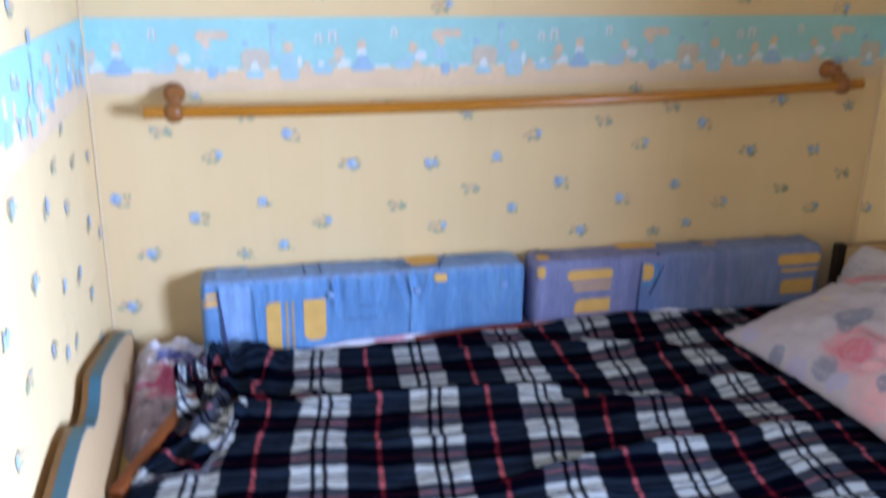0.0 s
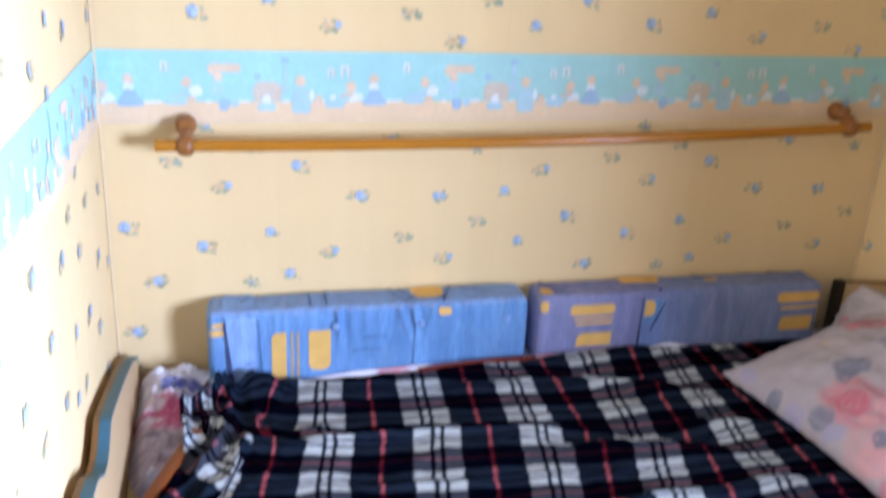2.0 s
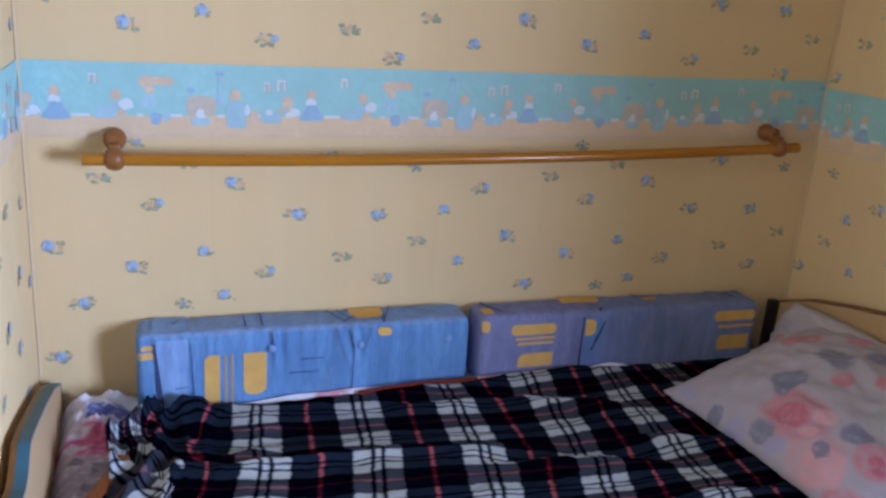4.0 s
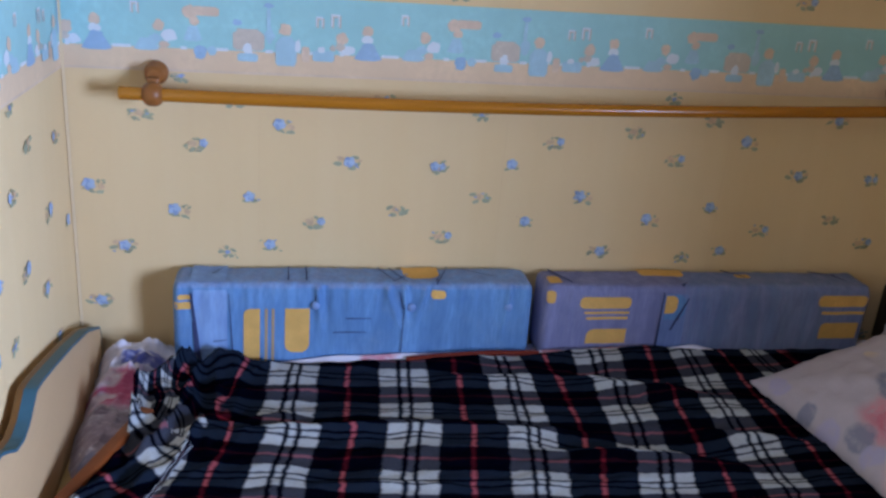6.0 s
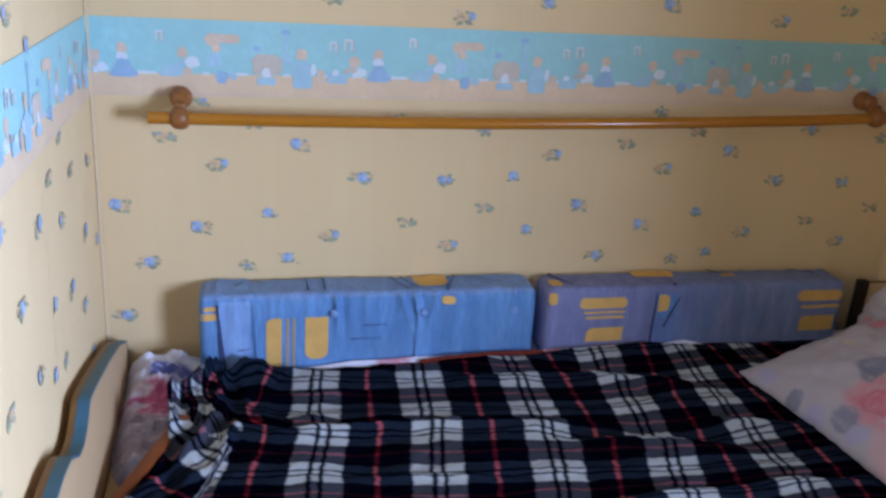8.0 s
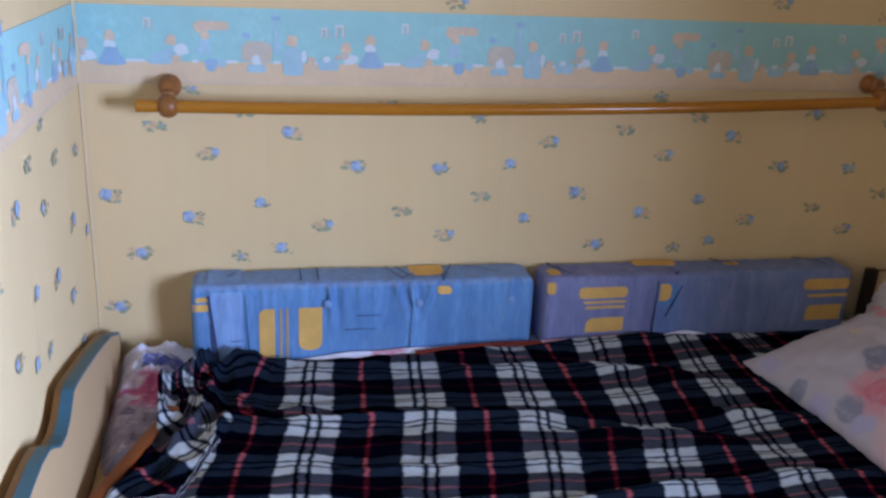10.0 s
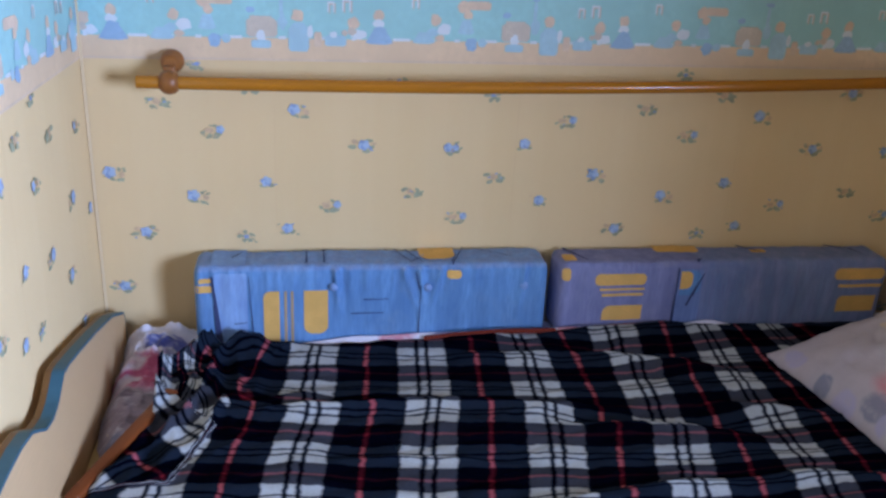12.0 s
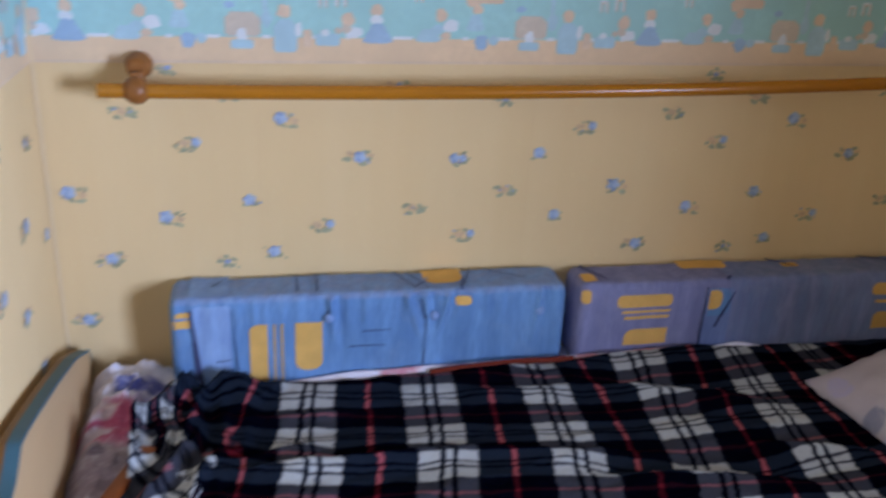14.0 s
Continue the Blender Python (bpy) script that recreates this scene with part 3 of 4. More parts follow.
mattress = tagged(part("mattress", sheet_grid(mattress_knot, 60, 40, None, 0.17), MATTRESS), "pale mattress lying in the bed frame", "mattress")
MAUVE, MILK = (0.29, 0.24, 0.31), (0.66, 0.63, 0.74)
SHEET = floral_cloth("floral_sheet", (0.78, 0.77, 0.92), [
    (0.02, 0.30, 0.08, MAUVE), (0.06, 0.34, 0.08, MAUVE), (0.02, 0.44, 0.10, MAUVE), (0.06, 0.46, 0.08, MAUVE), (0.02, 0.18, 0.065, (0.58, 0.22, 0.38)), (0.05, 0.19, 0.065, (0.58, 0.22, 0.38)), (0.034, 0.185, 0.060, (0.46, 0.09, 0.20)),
    # dark blue spots: shade between the bunched folds, painted into the cloth
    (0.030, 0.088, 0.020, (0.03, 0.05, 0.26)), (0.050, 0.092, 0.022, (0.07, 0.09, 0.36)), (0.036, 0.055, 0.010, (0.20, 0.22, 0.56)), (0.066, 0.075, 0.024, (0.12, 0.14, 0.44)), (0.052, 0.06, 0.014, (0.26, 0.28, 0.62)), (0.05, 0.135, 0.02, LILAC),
    (0.004, 0.15, 0.024, MILK), (0.002, 0.20, 0.022, MILK), (0.012, 0.262, 0.014, (0.16, 0.13, 0.20)), (0.045, 0.29, 0.022, (0.22, 0.19, 0.24)), (0.03, 0.36, 0.018, (0.22, 0.18, 0.24)), (0.02, 0.42, 0.024, SLATE),
    (0.31, 0.10, 0.026, PINK), (0.37, 0.10, 0.02, LILAC), (0.60, 0.10, 0.03, ROSE), (0.47, 0.10, 0.02, LILAC), (0.52, 0.10, 0.016, PINK), (0.02, 0.97, 0.05, LILAC)], 0.014, 22.0)
# creases of the sheet: from, to, half width, height
CREASES = ((0.060, -0.050, 0.175, -0.060, 0.020, 0.036), (0.070, -0.105, 0.170, -0.090, 0.013, 0.028), (0.088, -0.100, 0.074, -0.225, 0.012, 0.026), (0.125, -0.140, 0.112, -0.260, 0.016, 0.018),
           (0.155, -0.120, 0.140, -0.200, 0.010, 0.020), (0.085, -0.265, 0.150, -0.320, 0.010, 0.014), (0.078, -0.330, 0.145, -0.365, 0.009, 0.012), (0.125, -0.300, 0.095, -0.420, 0.008, 0.012))


def crease_height(x, y):
    x, y = x + 0.010 * n3(x * 22, y * 22, 41) + 0.003 * n3(x * 80, y * 80, 43), y + 0.012 * n3(x * 18, y * 18, 42)
    top = 0.0
    for x0, y0, x1, y1, w, high in CREASES:
        dx, dy = x1 - x0, y1 - y0
        k = max(0.0, min(1.0, ((x - x0) * dx + (y - y0) * dy) / (dx * dx + dy * dy)))
        d = math.hypot(x - x0 - k * dx, y - y0 - k * dy)
        top = max(top, high * (0.75 + 0.5 * n3(k * 3, x0 * 60, 44)) * math.exp(-(d / w) ** 1.25))
    return top


def sheet_knot(s, t):
    y = -0.03 - 0.97 * t ** 1.3
    x0 = mattress_edge(y)
    x = x0 + s ** 2.2 * (1.92 - x0)
    z = bed_top(x, y) + 0.006 + 0.004 * n3(x * 9, y * 9)
    if x < 0.24 and y > -0.55:
        z += crease_height(x, y) + 0.020 * math.exp(-((x - 0.130) / 0.06) ** 2 - ((y + 0.10) / 0.08) ** 2)
        k = math.exp(-(max(0.0, -y - 0.10) / 0.12) ** 2)
        near = noise.voronoi(Vector((x * 16 + y * 6 + 0.5 * n3(x * 25, y * 25, 51), y * 30 - x * 8, 3.0)))[0]
        fine = noise.voronoi(Vector((x * 70, y * 55, 7.0)))[0]
        z += (0.014 + 0.016 * k) * (0.50 - min(0.9, near[0])) * min(1.0, (0.24 - x) * 14) + (0.003 + 0.006 * k) * (0.5 - fine[0])
    if x > 0.3 and y > -0.2:
        z += (0.030 + 0.014 * max(0.0, min(x, 1.2) - 0.6)) * min(1.0, (x - 0.3) * 4) * min(1.0, max(0.0, (1.62 - x) / 0.25)) * (0.95 + 0.22 * n3(x * 9, 2.0)) * math.exp(-((y + 0.124) / 0.012) ** 2)
    drop = max(0.0, 1 - (x - x0) * 26)
    return (x - 0.012 * drop ** 2, y, z - 0.05 * drop ** 2)


def sheet_print(s, t, p):
    return ((p.x - 0.07) / 1.85, (-p.y - 0.03) / 0.97)


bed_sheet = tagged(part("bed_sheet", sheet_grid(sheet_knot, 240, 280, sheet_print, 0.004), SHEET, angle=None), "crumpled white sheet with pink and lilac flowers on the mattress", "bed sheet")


def corner_knot(s, t):
    swell = math.sin(math.pi * s) * math.sin(math.pi * min(1.0, 0.15 + t))
    return (0.047 + 0.036 * s + 0.004 * n3(s * 4, t * 5, 61), -1.083 - 0.030 * swell - 0.006 * n3(s * 5, t * 6, 62), 0.530 - 0.090 * t + 0.004 * n3(s * 6, t * 3, 63))


part("corner", sheet_grid(corner_knot, 16, 20, lambda s, t, p: (0.10 * s, 0.90 + 0.1 * t), 0.003), SHEET, bed_sheet, "loose corner hanging beside the footboard", angle=None)
bm = bmesh.new()
LATH = [Vector((0.182, -0.335, 0.513)), Vector((0.064, -0.618, 0.490))]
d = (LATH[1] - LATH[0])
box(bm, -0.01, d.length, -0.0135, 0.0135, -0.011, 0.012, 0.006, 3)
bmesh.ops.transform(bm, matrix=Matrix.Translation(LATH[0]) @ d.to_track_quat("X", "Z").to_matrix().to_4x4(), verts=bm.verts)
tagged(part("wooden_lath", bm, BROWN), "red-brown wooden lath lying across the foot of the bed", "lath")

# ---- blanket ----
EDGE_Y = -1.075
# the red threads: places along the bed at five distances from the wall
RED_V = (0.15, 0.40, 0.65, 0.85, 1.05)
REDS = ((-0.11, -0.12, -0.155, -0.185, -0.20), (0.115, 0.105, 0.07, 0.045, 0.025), (0.343, 0.326, 0.295, 0.268, 0.252), (0.575, 0.560, 0.528, 0.499, 0.480), (0.800, 0.790, 0.747, 0.722, 0.706),
        (1.013, 1.020, 0.985, 0.952, 0.935), (1.262, 1.237, 1.220, 1.180, 1.165), (1.445, 1.440, 1.445, 1.420, 1.390), (1.490, 1.488, 1.492, 1.466, 1.436), (1.60, 1.69, 1.69, 3.0, 3.2), (2.6, 1.92, 1.92, 3.5, 3.7))
# step 7.2 is no thread: it stretches navy ground for shade by the pillow
THREAD = (0, 1, 2, 3, 4, 5, 6, 7, 7.2, 8, 9)
# the white cross bands: distances from the wall in six columns along the bed
COLUMNS = (0.18, 0.42, 0.65, 0.86, 1.08, 1.33)
BANDS = ((-0.07, 0.055, 0.181, 0.300, 0.410, 0.530, 0.637, 0.776, 0.863, 1.018, 1.170, 1.32, 1.46), (-0.07, 0.060, 0.181, 0.310, 0.418, 0.536, 0.664, 0.781, 0.885, 1.043, 1.195, 1.34, 1.48),
         (-0.06, 0.075, 0.205, 0.333, 0.428, 0.573, 0.706, 0.802, 0.912, 1.072, 1.210, 1.35, 1.49), (-0.04, 0.095, 0.225, 0.348, 0.446, 0.578, 0.695, 0.802, 0.922, 1.080, 1.216, 1.36, 1.50),
         (-0.02, 0.135, 0.250, 0.368, 0.508, 0.614, 0.703, 0.825, 0.948, 1.110, 1.235, 1.37, 1.51), (-0.03, 0.120, 0.255, 0.355, 0.508, 0.609, 0.700, 0.795, 0.929, 1.105, 1.220, 1.35, 1.49))


def blanket_left(v):
    return interp(v, (0.12, 0.15, 0.19, 0.25, 0.33, 0.40, 0.48, 0.55, 0.70, 0.80, 1.6), (0.235, 0.205, 0.155, 0.148, 0.158, 0.160, 0.126, 0.100, 0.062, 0.056, 0.056))


# tucks: distance from the wall at the middle, slope, bow, middle and half length along the bed, height, hidden cloth in repeats
TUCKS = ((0.3913, 0.06, 0.25, 0.68, 0.36, 0.0138, 0.156), (0.5185, 0.2, 0.0, 1.1, 0.17, 0.0132, 0.3), (0.6996, -0.12, 0.3, 0.98, 0.26, 0.0126, 0.132), (0.692, 0.05, 0.0, 1.4, 0.13, 0.0114, 0.12),
         (0.266, 0.3, 0.0, 1.17, 0.15, 0.0114, 0.27), (0.2159, 0.1, 0.0, 0.86, 0.1, 0.0078, 0.072), (0.9434, 0.05, 0.0, 0.4, 0.16, 0.0096, 0.084), (0.5676, 0.1, 0.3, 0.62, 0.16, 0.0054, 0.048),
         (0.8234, -0.1, 0.2, 0.68, 0.14, 0.0096, 0.06), (0.8909, 0.2, 0.0, 1.12, 0.2, 0.0078, 0.048), (0.3601, -0.2, 0.0, 0.36, 0.1, 0.0108, 0.12), (0.4751, 0.3, 0.0, 1.38, 0.12, 0.0108, 0.12),
         (0.2401, 0.0, 0.0, 0.46, 0.14, 0.0072, 0.06))


def tuck_shape(x, v):
    """Height of the tucks at a place, and how far the print jumps across them: steep towards the wall, easy towards the room."""
    f = b = 0.0
    for v0, slope, bow, xm, half, high, hid in TUCKS:
        k = (x - xm) / half
        if abs(k) > 1.6:
            continue
        w = math.exp(-k ** 4)
        d = v - v0 - slope * (x - xm) - bow * (x - xm) ** 2 - 0.014 * n3(x * 6, v0 * 30)
        f += w * high * (math.exp(-(d / 0.030) ** 1.4) if d > 0 else math.exp(-(d / 0.006) ** 2))
        b += w * hid * 0.5 * (math.tanh(d / 0.006) - math.tanh(d / 0.10))
    return f, b


def back_rise(x, v):
    """The blanket climbs a little towards the wall, most where it is bunched before the head of the bed."""
    return (0.036 * max(0.0, min(x, 1.25) - 0.6) - 0.075 * max(0.0, min(x, 1.55) - 1.25)) * math.exp(-((v - 0.12) / 0.16) ** 2)


def flap(x, v):
    """How far inside the turned-over flap at the foot corner a place lies, 0 to 1."""
    right = interp(v, (0.34, 0.44, 0.60), (0.19, 0.275, 0.215))
    inside = min(right - x, v - 0.345, 0.605 - v)
    return min(1.0, max(0.0, inside / 0.003))


def blanket_place(s, t):
    """Along the bed by s, and by t from the wall to the front edge and down over it."""
    v = 0.140 + 1.345 * t
    x0 = blanket_left(v)
    x1 = interp(v, (0.14, 0.20, 0.30, 0.75, 1.05), (1.79, 1.82, 1.925, 1.925, 1.83))
    x = x0 + (x1 - x0) * s
    back = 0.006 * n3(x * 6, 1.7) + 0.004 * n3(x * 19, 4.1)
    bend = 0.045
    flat = -EDGE_Y - bend
    if v < flat:
        y, z = -v, 0.0
    else:
        a = min((v - flat) / bend, math.pi / 2)
        y, z = -flat - bend * math.sin(a), -bend * (1 - math.cos(a))
        z -= max(0.0, v - flat - bend * math.pi / 2)
    if x > 1.0:
        y += 0.020 * min(1.0, (x - 1.0) / 0.4) * max(0.0, 1 - (v - 0.14) / 0.1)
    hang = min(1.0, max(0.0, (v - flat) / 0.2))
    z += bed_top(x, y) + 0.020
    # folds across the bed, as they lie
    f = 0.0
    f += tuck_shape(x, v)[0]
    f += 0.005 * flap(x, v)
    f += 0.007 * n3(x * 4.2, v * 9.0, 1.0) + 0.005 * n3(x * 9, v * 22, 2.0) + 0.003 * n3(x * 17, v * 44, 5.0) + 0.0012 * n3(x * 40, v * 60, 4.0)
    # gathered corner at the foot end
    g = math.exp(-(max(0.0, x - x0) / 0.12) ** 1.5) * math.exp(-((v - 0.29) / 0.22) ** 2)
    f += g * (0.046 * (1 - abs(math.sin((x - x0) * 42 + v * 9 + 2.4 * n3(x * 9, v * 8, 6)))) ** 1.6 + 0.030 * (1 - 2 * abs(n3(x * 20, v * 9, 7))) - 0.012)
    f += 0.024 * math.exp(-((x - 0.325) / 0.035) ** 2 - ((v - 0.15) / 0.03) ** 2)
    f += 0.014 * math.exp(-((x - 0.25) / 0.05) ** 2 - ((v - 0.16) / 0.035) ** 2) * (1 + n3(x * 40, v * 40, 9))
    # rising on to the pillow end
    f += 0.007 * math.exp(-((v - 0.14) / 0.05) ** 2)
    f += back_rise(x, v)
    wave = 0.005 * hang * math.sin(x * 17 + 2 * n3(x * 3, 0.5))
    edge = math.exp(-s / 0.012)
    return Vector((x + 0.01 * hang * n3(x * 5, v * 4, 3), y + back * (1 - t) - wave - f * hang * 0.6, z + f * (1 - hang * 0.8) - 0.010 * edge * (v > 0.36)))


def blanket_print(s, t, p):
    v = 0.140 + 1.345 * t
    x = p.x
    lift = back_rise(x, v)
    reds = [interp(v, RED_V, line) for line in REDS]
    u = interp(x, reds, THREAD)
    b = interp(x, COLUMNS, [interp(v - 1.4 * lift, band, range(len(band))) for band in BANDS]) + 0.5
    x0 = blanket_left(v)
    g = math.exp(-(max(0.0, x - x0) / 0.12) ** 1.5) * math.exp(-((v - 0.29) / 0.2) ** 2)
    gather = min(1.0, max(0.0, (0.48 - v) / 0.18))
    if u < 2.0:
        u += gather * (2.0 - interp(2.0 - u, (0, 0.42, 0.58, 0.85, 2.0), (0, 0.27, 0.80, 1.75, 3.5)) - u)
    u += -0.3 * g + 0.9 * g * n3(x * 30, v * 9, 11)
    dusk = 0.85 * math.exp(-((x - 0.245) / 0.06) ** 2 - ((v - 0.21) / 0.08) ** 2)
    u += dusk * (2.0 + 0.45 * n3(x * 24, v * 20, 31) - u)
    jump = tuck_shape(x, v)[1]
    b += 1.3 * g * n3(x * 12, v * 9, 12) + 0.8 * g + jump
    u += -0.55 * jump + 0.04 * n3(x * 3, v * 5, 13)
    b += 0.05 * n3(x * 6, v * 4, 14) + 0.04 * n3(x * 14, v * 6, 15)
    k = flap(x, v)
    if k > 0:
        p, q = x - 0.20, v - 0.47
        u += k * (0.34 + (0.76 * p - 0.65 * q) / 0.225 - u)
        b += k * (0.30 + (0.65 * p + 0.76 * q) / 0.135 - b)
    return (u, b)


blanket = thing("blanket", "navy, white and red plaid fleece blanket spread over the bed", "blanket")
part("cloth", sheet_grid(blanket_place, 330, 350, blanket_print, 0.006), BLANKET, blanket, angle=None)
bm = bmesh.new()
tube(bm, [(0.70 + 0.30 * k / 10, -0.139 + 0.003 * n3(k * 0.7, 2), 0.519 + 0.012 * k / 10 + 0.006 * math.sin(math.pi * k / 10)) for k in range(11)], 0.006, 8)
part("hem", bm, HEM, blanket, "red-brown turned hem")
bm = bmesh.new()
for k in range(5):
    blob(bm, lambda u, z, d: (0.602 + u, -0.545 + z, 0.513 + d), random.uniform(-0.003, 0.003), random.uniform(-0.003, 0.003), 0.003, 0.0015, 0, 0.002 + 0.001 * k, k)
bmesh.ops.solidify(bm, geom=bm.faces[:], thickness=0.0008)
tagged(part("lint", bm, LINT), "speck of white fluff on the blanket", "lint")


# ---- back cushions ----
def front_swell(x, z, y0, under, seed, pleat, pinches):
    """How far the front of a cushion bulges out at a place."""
    e = 0.0032 * n3(x * 7, z * 9, seed) + 0.0022 * n3(x * 30, z * 14 + y0 * 9, seed + 3)
    e += pleat * 0.0050 * max(-0.2, n3(x * 62, z * 3, seed)) * math.exp(-((under - 0.012) / 0.032) ** 2)
    e -= 0.0022 * math.exp(-(under / 0.004) ** 2)
    for p, lean in pinches:
        s = x - p - lean * under
        e += (0.0075 * math.exp(-(s / 0.0065) ** 2) - 0.005 * math.exp(-((s - 0.015) / 0.008) ** 2)) * math.exp(-(under / 0.075) ** 2)
    return e


def top_swell(x, y, seed):
    return 0.004 * n3(x * 5, y * 6, seed + 5) - 0.0035 * abs(n3(x * 16, y * 5, seed + 8)) + 0.0015 * n3(x * 50, y * 14, seed + 9)


def end_inset(x, x0, x1, r):
    return r * (1 - math.sqrt(max(0.0, 1 - max(0.0, 1 - min(x - x0, x1 - x) / r) ** 2)))


def cushion_block(x0, x1, y0, y1, z0, z1, r, seed, pleat, pinches=()):
    """An upholstered foam block: rounded edges, softly uneven faces, gathered below the top edge."""
    ring = []
    for cy, cz, a0 in ((y0 + r, z1 - r, 90), (y0 + r, z0 + r, 180), (y1 - r, z0 + r, 270), (y1 - r, z1 - r, 0)):
        ring += [(cy + r * math.cos(radians(a0 + 90 * k / 5)), cz + r * math.sin(radians(a0 + 90 * k / 5))) for k in range(6)]
    pts = []
    for (ya, za), (yb, zb) in zip(ring, ring[1:] + ring[:1]):
        n = max(1, round(math.hypot(yb - ya, zb - za) / 0.009))
        pts += [(ya + (yb - ya) * k / n, za + (zb - za) * k / n) for k in range(n)]
    my, mz, n = (y0 + y1) / 2, (z0 + z1) / 2, 300
    bm = bmesh.new()
    rows = []
    for i in range(n + 1):
        x = x0 + (x1 - x0) * i / n
        inset = end_inset(x, x0, x1, r)
        row = []
        for y, z in pts:
            ny, nz = (y - my) / (y1 - y0) * 2, (z - mz) / (z1 - z0) * 2
            yy, zz = y - inset * max(-1, min(1, ny * 1.2)), z - inset * max(-1, min(1, nz * 1.2))
            if ny < -0.9:
                yy -= front_swell(x, zz, y0, max(0.0, z1 - r - zz), seed, pleat, pinches)
            if nz > 0.9:
                zz += top_swell(x, yy, seed)
            row.append(bm.verts.new((x, yy, zz)))
        rows.append(row)
    for p, q in zip(rows, rows[1:]):
        for k in range(len(p)):
            bm.faces.new((p[k], q[k], q[(k + 1) % len(p)], p[(k + 1) % len(p)]))
    bm.faces.new(rows[0]), bm.faces.new(rows[-1][::-1])
    bmesh.ops.recalc_face_normals(bm, faces=bm.faces)
    return bm


def lay(bm, place, lift):
    """Lay a flat outline on a cushion's skin: cut it fine and let every knot follow the cloth."""
    for axis in (0, 1):
        lo, hi = min(v.co[axis] for v in bm.verts), max(v.co[axis] for v in bm.verts)
        no = Vector((1, 0, 0)) if axis == 0 else Vector((0, 1, 0))
        n = int((hi - lo) / 0.010)
        for k in range(1, n + 1):
            bmesh.ops.bisect_plane(bm, geom=bm.verts[:] + bm.edges[:] + bm.faces[:], plane_co=no * (lo + (hi - lo) * k / (n + 1)), plane_no=no)
    for v in bm.verts:
        v.co = Vector(place(v.co.x, v.co.y, lift))
    bmesh.ops.recalc_face_normals(bm, faces=bm.faces)
    return bm


def patch(parent, name, place, x0, x1, z0, z1, r, material, label="", corners=(1, 1, 1, 1), lift=0.0012):
    """A printed patch: a rounded oblong of thin cloth; corners: which ones are round, from lower left, anticlockwise."""
    bm = bmesh.new()
    pts = []
    for (cx, cz, a0), on in zip(((x0 + r, z0 + r, 180), (x1 - r, z0 + r, 270), (x1 - r, z1 - r, 0), (x0 + r, z1 - r, 90)), corners):
        if on:
            pts += [(cx + r * math.cos(radians(a0 + 15 * k)), cz + r * math.sin(radians(a0 + 15 * k))) for k in range(7)]
        else:
            pts.append((x0 if cx < (x0 + x1) / 2 else x1, z0 if cz < (z0 + z1) / 2 else z1))
    bm.faces.new([bm.verts.new((x, z, 0)) for x, z in pts])
    return part(name, lay(bm, place, lift), material, parent, label, angle=60)


CZ = 0.685


def strokes(parent, place, lines, width=0.0017):
    for x0, z0, x1, z1 in lines:
        d = Vector((x1 - x0, z1 - z0)).normalized()
        nx, nz = -d.y * width / 2, d.x * width / 2
        bm = bmesh.new()
        bm.faces.new([bm.verts.new((x, z, 0)) for x, z in ((x0 + nx, z0 + nz), (x1 + nx * 0.5, z1 + nz * 0.5), (x1 - nx * 0.5, z1 - nz * 0.5), (x0 - nx, z0 - nz))])
        part("stitch", lay(bm, place, 0.0034), NAVY, parent, soft=False)


def skin_of(x0, x1, y0, z1, r, seed, pleat, pinches=()):
    """Where a place on the front or on the top of a cushion lies, a little off the cloth."""
    def front(x, z, d):
        return (x, y0 + end_inset(x, x0, x1, r) - front_swell(x, z, y0, max(0.0, z1 - r - z), seed, pleat, pinches) - d + max(0.0, z - z1 + r) ** 2 / (2 * r), z)

    def top(x, y, d):
        back = max(0.0, y0 + r - y)
        return (x, y, z1 - end_inset(x, x0, x1, r) + (top_swell(x, y, seed) if back < 0.004 else 0.0) - back ** 2 / (2 * r) + d)
    return front, top


PINCHES = ((0.655, 0.35), (0.690, 0.12), (0.735, -0.25), (0.505, 0.1), (0.925, -0.1))
front, topside = skin_of(0.208, 0.982, -0.112, CZ, 0.017, 1.0, 1.0, PINCHES)
c1 = thing("back_cushion", "blue denim-print foam cushion with mustard patches against the wall", "cushion", "back cushions on the bed")
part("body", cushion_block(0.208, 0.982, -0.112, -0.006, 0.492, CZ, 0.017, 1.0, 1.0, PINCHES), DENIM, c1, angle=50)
patch(c1, "strap", front, 0.250, 0.318, 0.505, 0.670, 0.004, DENIM_PALE, "paler denim strap")
patch(c1, "strap", topside, 0.243, 0.315, -0.098, -0.012, 0.004, DENIM_PALE, "paler denim strap")
patch(c1, "mustard_patch", front, 0.352, 0.386, 0.505, 0.628, 0.016, MUSTARD, corners=(0, 0, 0, 1))
patch(c1, "mustard_patch", front, 0.396, 0.402, 0.505, 0.628, 0.002, TAN_PRINT)
patch(c1, "mustard_patch", front, 0.410, 0.416, 0.505, 0.628, 0.002, TAN_PRINT)
patch(c1, "mustard_patch", front, 0.438, 0.490, 0.525, 0.628, 0.02, MUSTARD, corners=(1, 1, 0, 0))
patch(c1, "mustard_patch", front, 0.212, 0.245, 0.628, 0.644, 0.003, MUSTARD)
patch(c1, "mustard_patch", front, 0.219, 0.245, 0.649, 0.660, 0.005, MUSTARD)
patch(c1, "mustard_patch", front, 0.750, 0.782, 0.652, 0.671, 0.008, MUSTARD, lift=0.0018)
patch(c1, "mustard_patch", topside, 0.695, 0.775, -0.075, -0.010, 0.03, MUSTARD, corners=(1, 1, 0, 0))
patch(c1, "denim_patch", topside, 0.655, 0.705, -0.06, -0.03, 0.01, DENIM)
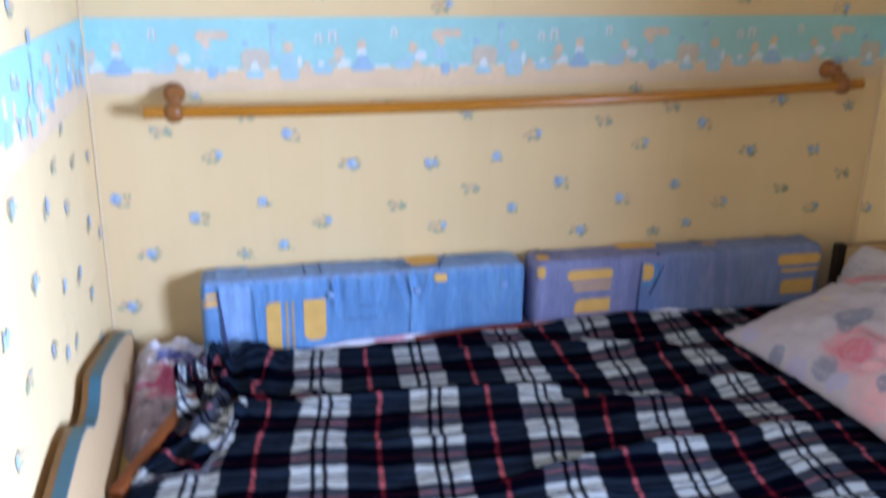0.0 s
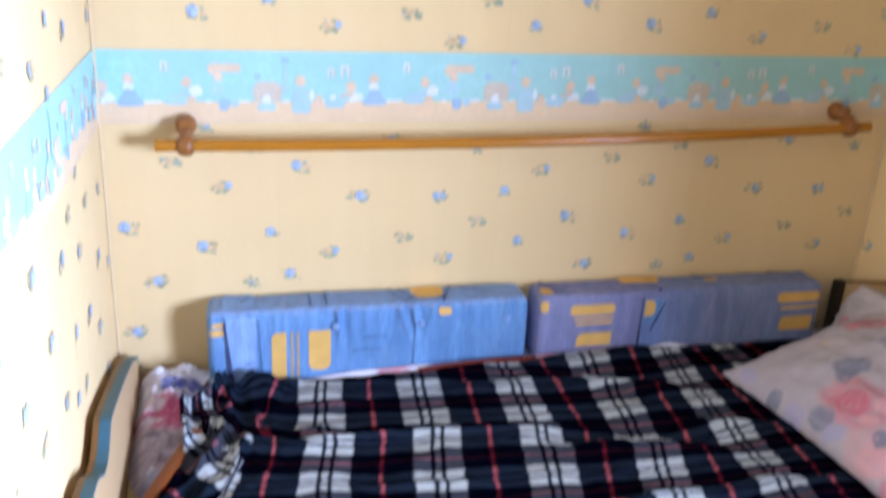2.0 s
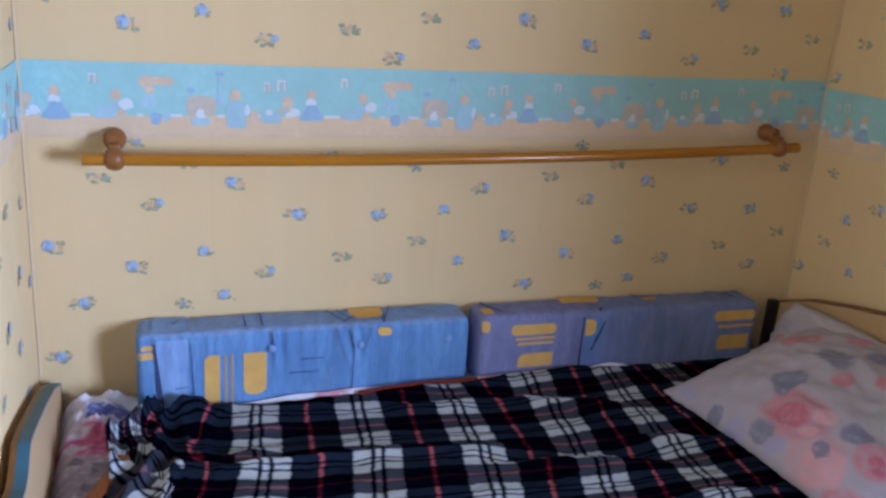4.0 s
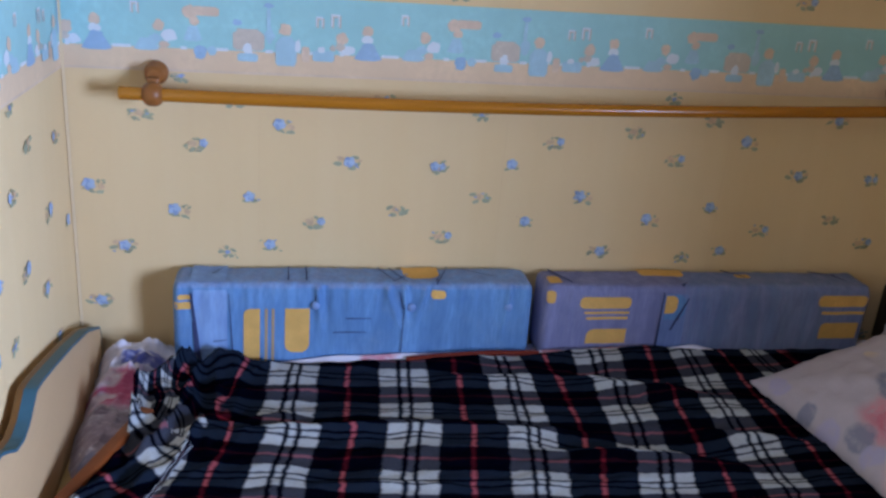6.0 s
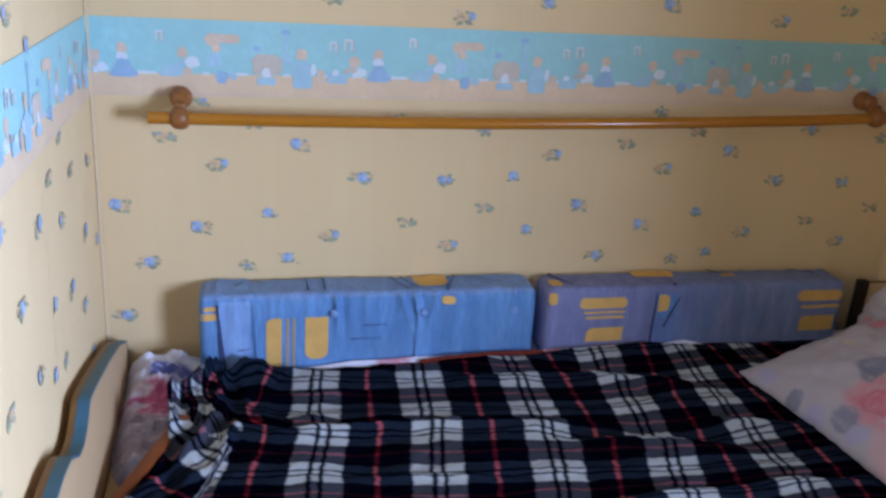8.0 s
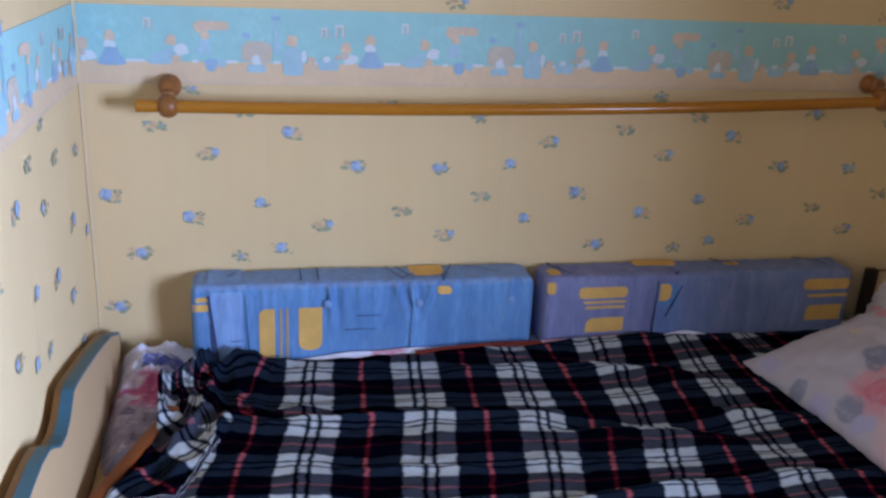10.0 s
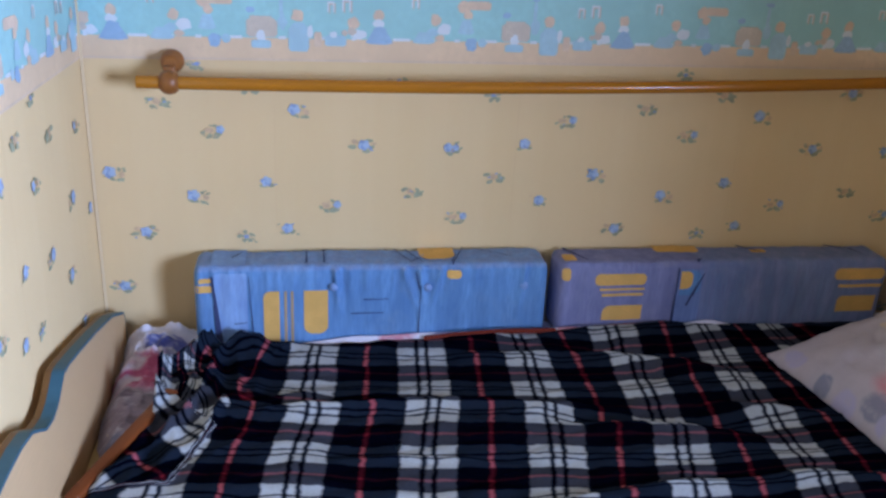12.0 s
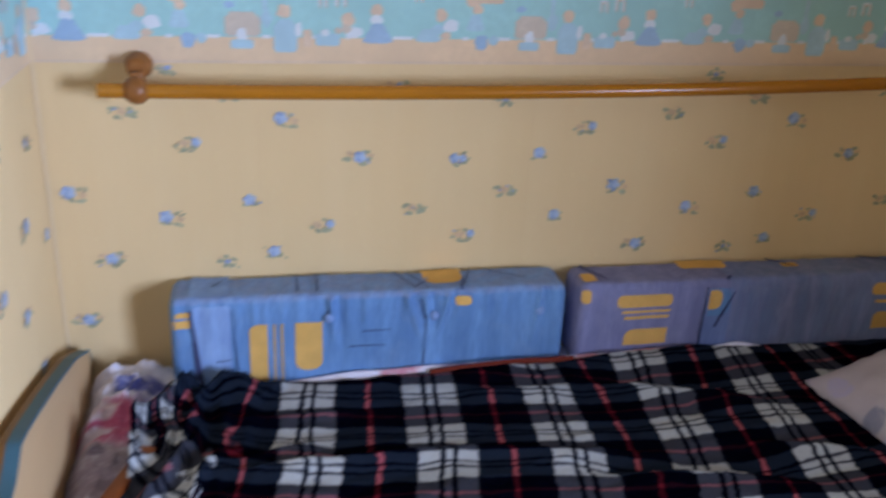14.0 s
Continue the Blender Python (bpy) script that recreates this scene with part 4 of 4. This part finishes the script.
strokes(c1, front, ((0.567, 0.606, 0.622, 0.607), (0.540, 0.573, 0.612, 0.574), (0.498, 0.632, 0.502, 0.662), (0.290, 0.554, 0.318, 0.556), (0.690, 0.628, 0.680, 0.668), (0.690, 0.520, 0.692, 0.640), (0.330, 0.520, 0.322, 0.664)), 0.0022)
strokes(c1, topside, ((0.640, -0.020, 0.672, -0.095), (0.668, -0.095, 0.702, -0.060), (0.760, -0.100, 0.778, -0.050), (0.444, -0.095, 0.444, -0.02), (0.482, -0.095, 0.482, -0.02), (0.762, -0.108, 0.798, -0.015), (0.285, -0.06, 0.305, -0.03), (0.665, -0.02, 0.700, -0.10), (0.830, -0.03, 0.90, -0.07)), 0.0034)
strokes(c1, front, ((0.262, 0.50, 0.2465, 0.665), (0.256, 0.50, 0.250, 0.600)), 0.008)
for x, z in ((0.502, 0.637), (0.708, 0.632), (0.925, 0.633)):
    bm = bmesh.new()
    lathe(bm, ((0, 0.009), (0.004, 0.0095), (0.007, 0.007), (0.0085, 0.003)), Matrix.Translation((x, -0.112, z)) @ Matrix.Rotation(math.pi / 2, 4, "X"), 16)
    part("button", bm, BUTTON, c1, "cloth-covered button")

front, topside = skin_of(1.010, 1.826, -0.110, CZ - 0.002, 0.017, 7.0, 0.3)
c2 = thing("back_cushion", "grey-blue denim-print foam cushion with mustard patches against the wall", "cushion", "back cushions on the bed")
part("body", cushion_block(1.010, 1.826, -0.110, -0.006, 0.500, CZ - 0.002, 0.017, 7.0, 0.3), DENIM_GREY, c2, angle=50)
patch(c2, "mustard_patch", front, 1.092, 1.215, 0.628, 0.656, 0.012, MUSTARD)
patch(c2, "mustard_patch", front, 1.104, 1.213, 0.615, 0.621, 0.003, MUSTARD)
patch(c2, "mustard_patch", front, 1.110, 1.211, 0.601, 0.608, 0.003, MUSTARD)
patch(c2, "mustard_patch", front, 1.116, 1.213, 0.540, 0.577, 0.018, MUSTARD, corners=(0, 0, 0, 1))
patch(c2, "mustard_patch", front, 1.014, 1.034, 0.640, 0.670, 0.008, MUSTARD)
patch(c2, "mustard_patch", topside, 1.022, 1.052, -0.095, -0.055, 0.008, MUSTARD)
patch(c2, "mustard_patch", front, 1.685, 1.815, 0.632, 0.661, 0.013, MUSTARD)
patch(c2, "mustard_patch", front, 1.700, 1.815, 0.612, 0.620, 0.003, MUSTARD)
patch(c2, "mustard_patch", front, 1.705, 1.806, 0.548, 0.590, 0.015, MUSTARD, corners=(0, 0, 0, 1))
patch(c2, "strap", front, 1.292, 1.352, 0.504, 0.664, 0.008, DENIM_DUSK, "dusky denim strap")
patch(c2, "denim_patch", front, 1.298, 1.348, 0.600, 0.662, 0.022, DENIM, "deep blue tab", (0, 1, 1, 0), 0.0016)
patch(c2, "mustard_patch", front, 1.297, 1.327, 0.616, 0.660, 0.0145, MUSTARD, corners=(0, 1, 1, 0), lift=0.0022)
patch(c2, "mustard_patch", topside, 1.255, 1.365, -0.05, -0.012, 0.012, MUSTARD, corners=(1, 1, 0, 0))
patch(c2, "mustard_patch", topside, 1.492, 1.530, -0.060, -0.038, 0.006, MUSTARD)
strokes(c2, front, ((1.288, 0.51, 1.290, 0.668), (1.289, 0.51, 1.2895, 0.64), (1.330, 0.600, 1.352, 0.655), (1.318, 0.575, 1.345, 0.640)), 0.006)
strokes(c2, topside, ((1.035, -0.02, 1.075, -0.09), (1.335, -0.105, 1.352, -0.09), (1.470, -0.015, 1.515, -0.06), (1.70, -0.02, 1.76, -0.04), (1.755, -0.04, 1.770, -0.075)), 0.0075)


# ---- pillows ----
def pillow_mesh(w, h, thick, seed, round_off=0.0):
    """A stuffed pillow: flat seam all round, full middle, pulled-out corners."""
    n = 56
    bm = bmesh.new()
    uvl = bm.loops.layers.uv.new("UVMap")
    where = {}
    grids = []
    for side in (1, -1):
        rows = []
        for j in range(n + 1):
            row = []
            for i in range(n + 1):
                if side == -1 and (i in (0, n) or j in (0, n)):
                    row.append(grids[0][j][i])
                    continue
                s, t = 2 * i / n - 1, 2 * j / n - 1
                pull = 1 - 0.055 * (1 - t * t) * s * s - round_off * t * t * s * s
                pull_t = 1 - 0.055 * (1 - s * s) * t * t - round_off * t * t * s * s
                k = max(0.0, (1 - s * s)) ** 0.55 * max(0.0, (1 - t * t)) ** 0.55
                z = side * thick / 2 * k * (1 + 0.10 * n3(s * 2, t * 2, seed)) + 0.010 * k ** 0.5 * n3(s * 5, t * 5, seed + side) + 0.006 * n3(s * 10, t * 10, seed + 2)
                v = bm.verts.new((w / 2 * s * pull, h / 2 * t * pull_t, z))
                where[v] = (i / n, j / n)
                row.append(v)
            rows.append(row)
        grids.append(rows)
        for j in range(n):
            for i in range(n):
                q = (rows[j][i], rows[j][i + 1], rows[j + 1][i + 1], rows[j + 1][i])
                bm.faces.new(q if side == 1 else q[::-1])
    for fc in bm.faces:
        for lp in fc.loops:
            lp[uvl].uv = where[lp.vert]
    return bm


PILLOW = floral_cloth("rose_pillowcase", (0.50, 0.46, 0.55), [
    (0.12, 0.27, 0.14, (0.62, 0.40, 0.47)), (0.21, 0.45, 0.155, PINK), (0.195, 0.46, 0.085, ROSE), (0.28, 0.37, 0.05, (0.74, 0.42, 0.50)), (0.18, 0.36, 0.04, (0.74, 0.42, 0.50)), (0.35, 0.60, 0.075, SLATE), (0.30, 0.57, 0.05, SLATE), (0.07, 0.49, 0.055, SLATE), (0.05, 0.42, 0.045, LILAC),
    (0.68, 0.83, 0.085, ROSE), (0.60, 0.85, 0.05, PINK), (0.02, 0.69, 0.045, SLATE), (0.05, 0.88, 0.05, LILAC), (0.02, 0.58, 0.05, LILAC), (0.03, 0.08, 0.09, PINK), (0.05, 0.07, 0.04, ROSE), (0.10, 0.22, 0.10, (0.72, 0.40, 0.48)), (0.14, 0.27, 0.04, SLATE),
    (0.50, 0.46, 0.06, PINK), (0.30, 0.24, 0.07, SLATE), (0.60, 0.58, 0.09, SLATE), (0.55, 0.70, 0.045, GREY), (0.26, 0.12, 0.09, PINK), (0.25, 0.10, 0.04, ROSE), (0.44, 0.22, 0.07, GREY), (0.50, 0.08, 0.10, PINK), (0.62, 0.34, 0.06, PINK),
    (0.76, 0.48, 0.08, SLATE), (0.84, 0.66, 0.06, PINK), (0.80, 0.22, 0.09, ROSE), (0.72, 0.12, 0.06, SLATE), (0.42, 0.80, 0.03, (0.60, 0.50, 0.42))], 0.05, 6.0)
PILLOW_BACK = floral_cloth("faded_pillowcase", (0.56, 0.52, 0.58), [(0.2, 0.8, 0.1, LILAC), (0.5, 0.85, 0.08, PINK), (0.75, 0.6, 0.1, GREY)], 0.05, 6.0)


def frame_from(origin, along, across):
    a = Vector(along).normalized()
    n = a.cross(Vector(across)).normalized()
    b = n.cross(a)
    return Matrix.Translation(origin) @ Matrix((a, b, n)).transposed().to_4x4()


pillow = tagged(part("pillow", pillow_mesh(0.52, 0.62, 0.19, 3.0), PILLOW, angle=None), "white pillow with pink roses leaning on the headboard", "pillow", "pillows at the head of the bed")
pillow.matrix_world = frame_from((1.722, -0.545, 0.590), (0.42, 0.03, 0.125), (-0.03, 1.0, 0.0))
rest = tagged(part("pillow", pillow_mesh(0.25, 0.60, 0.12, 9.0, 0.16), PILLOW_BACK, angle=None), "pale pillow tucked behind the rose pillow against the headboard", "pillow", "pillows at the head of the bed")
rest.matrix_world = frame_from((1.898, -0.385, 0.580), (0.07, 0.0, 0.24), (0.0, 1.0, 0.02))
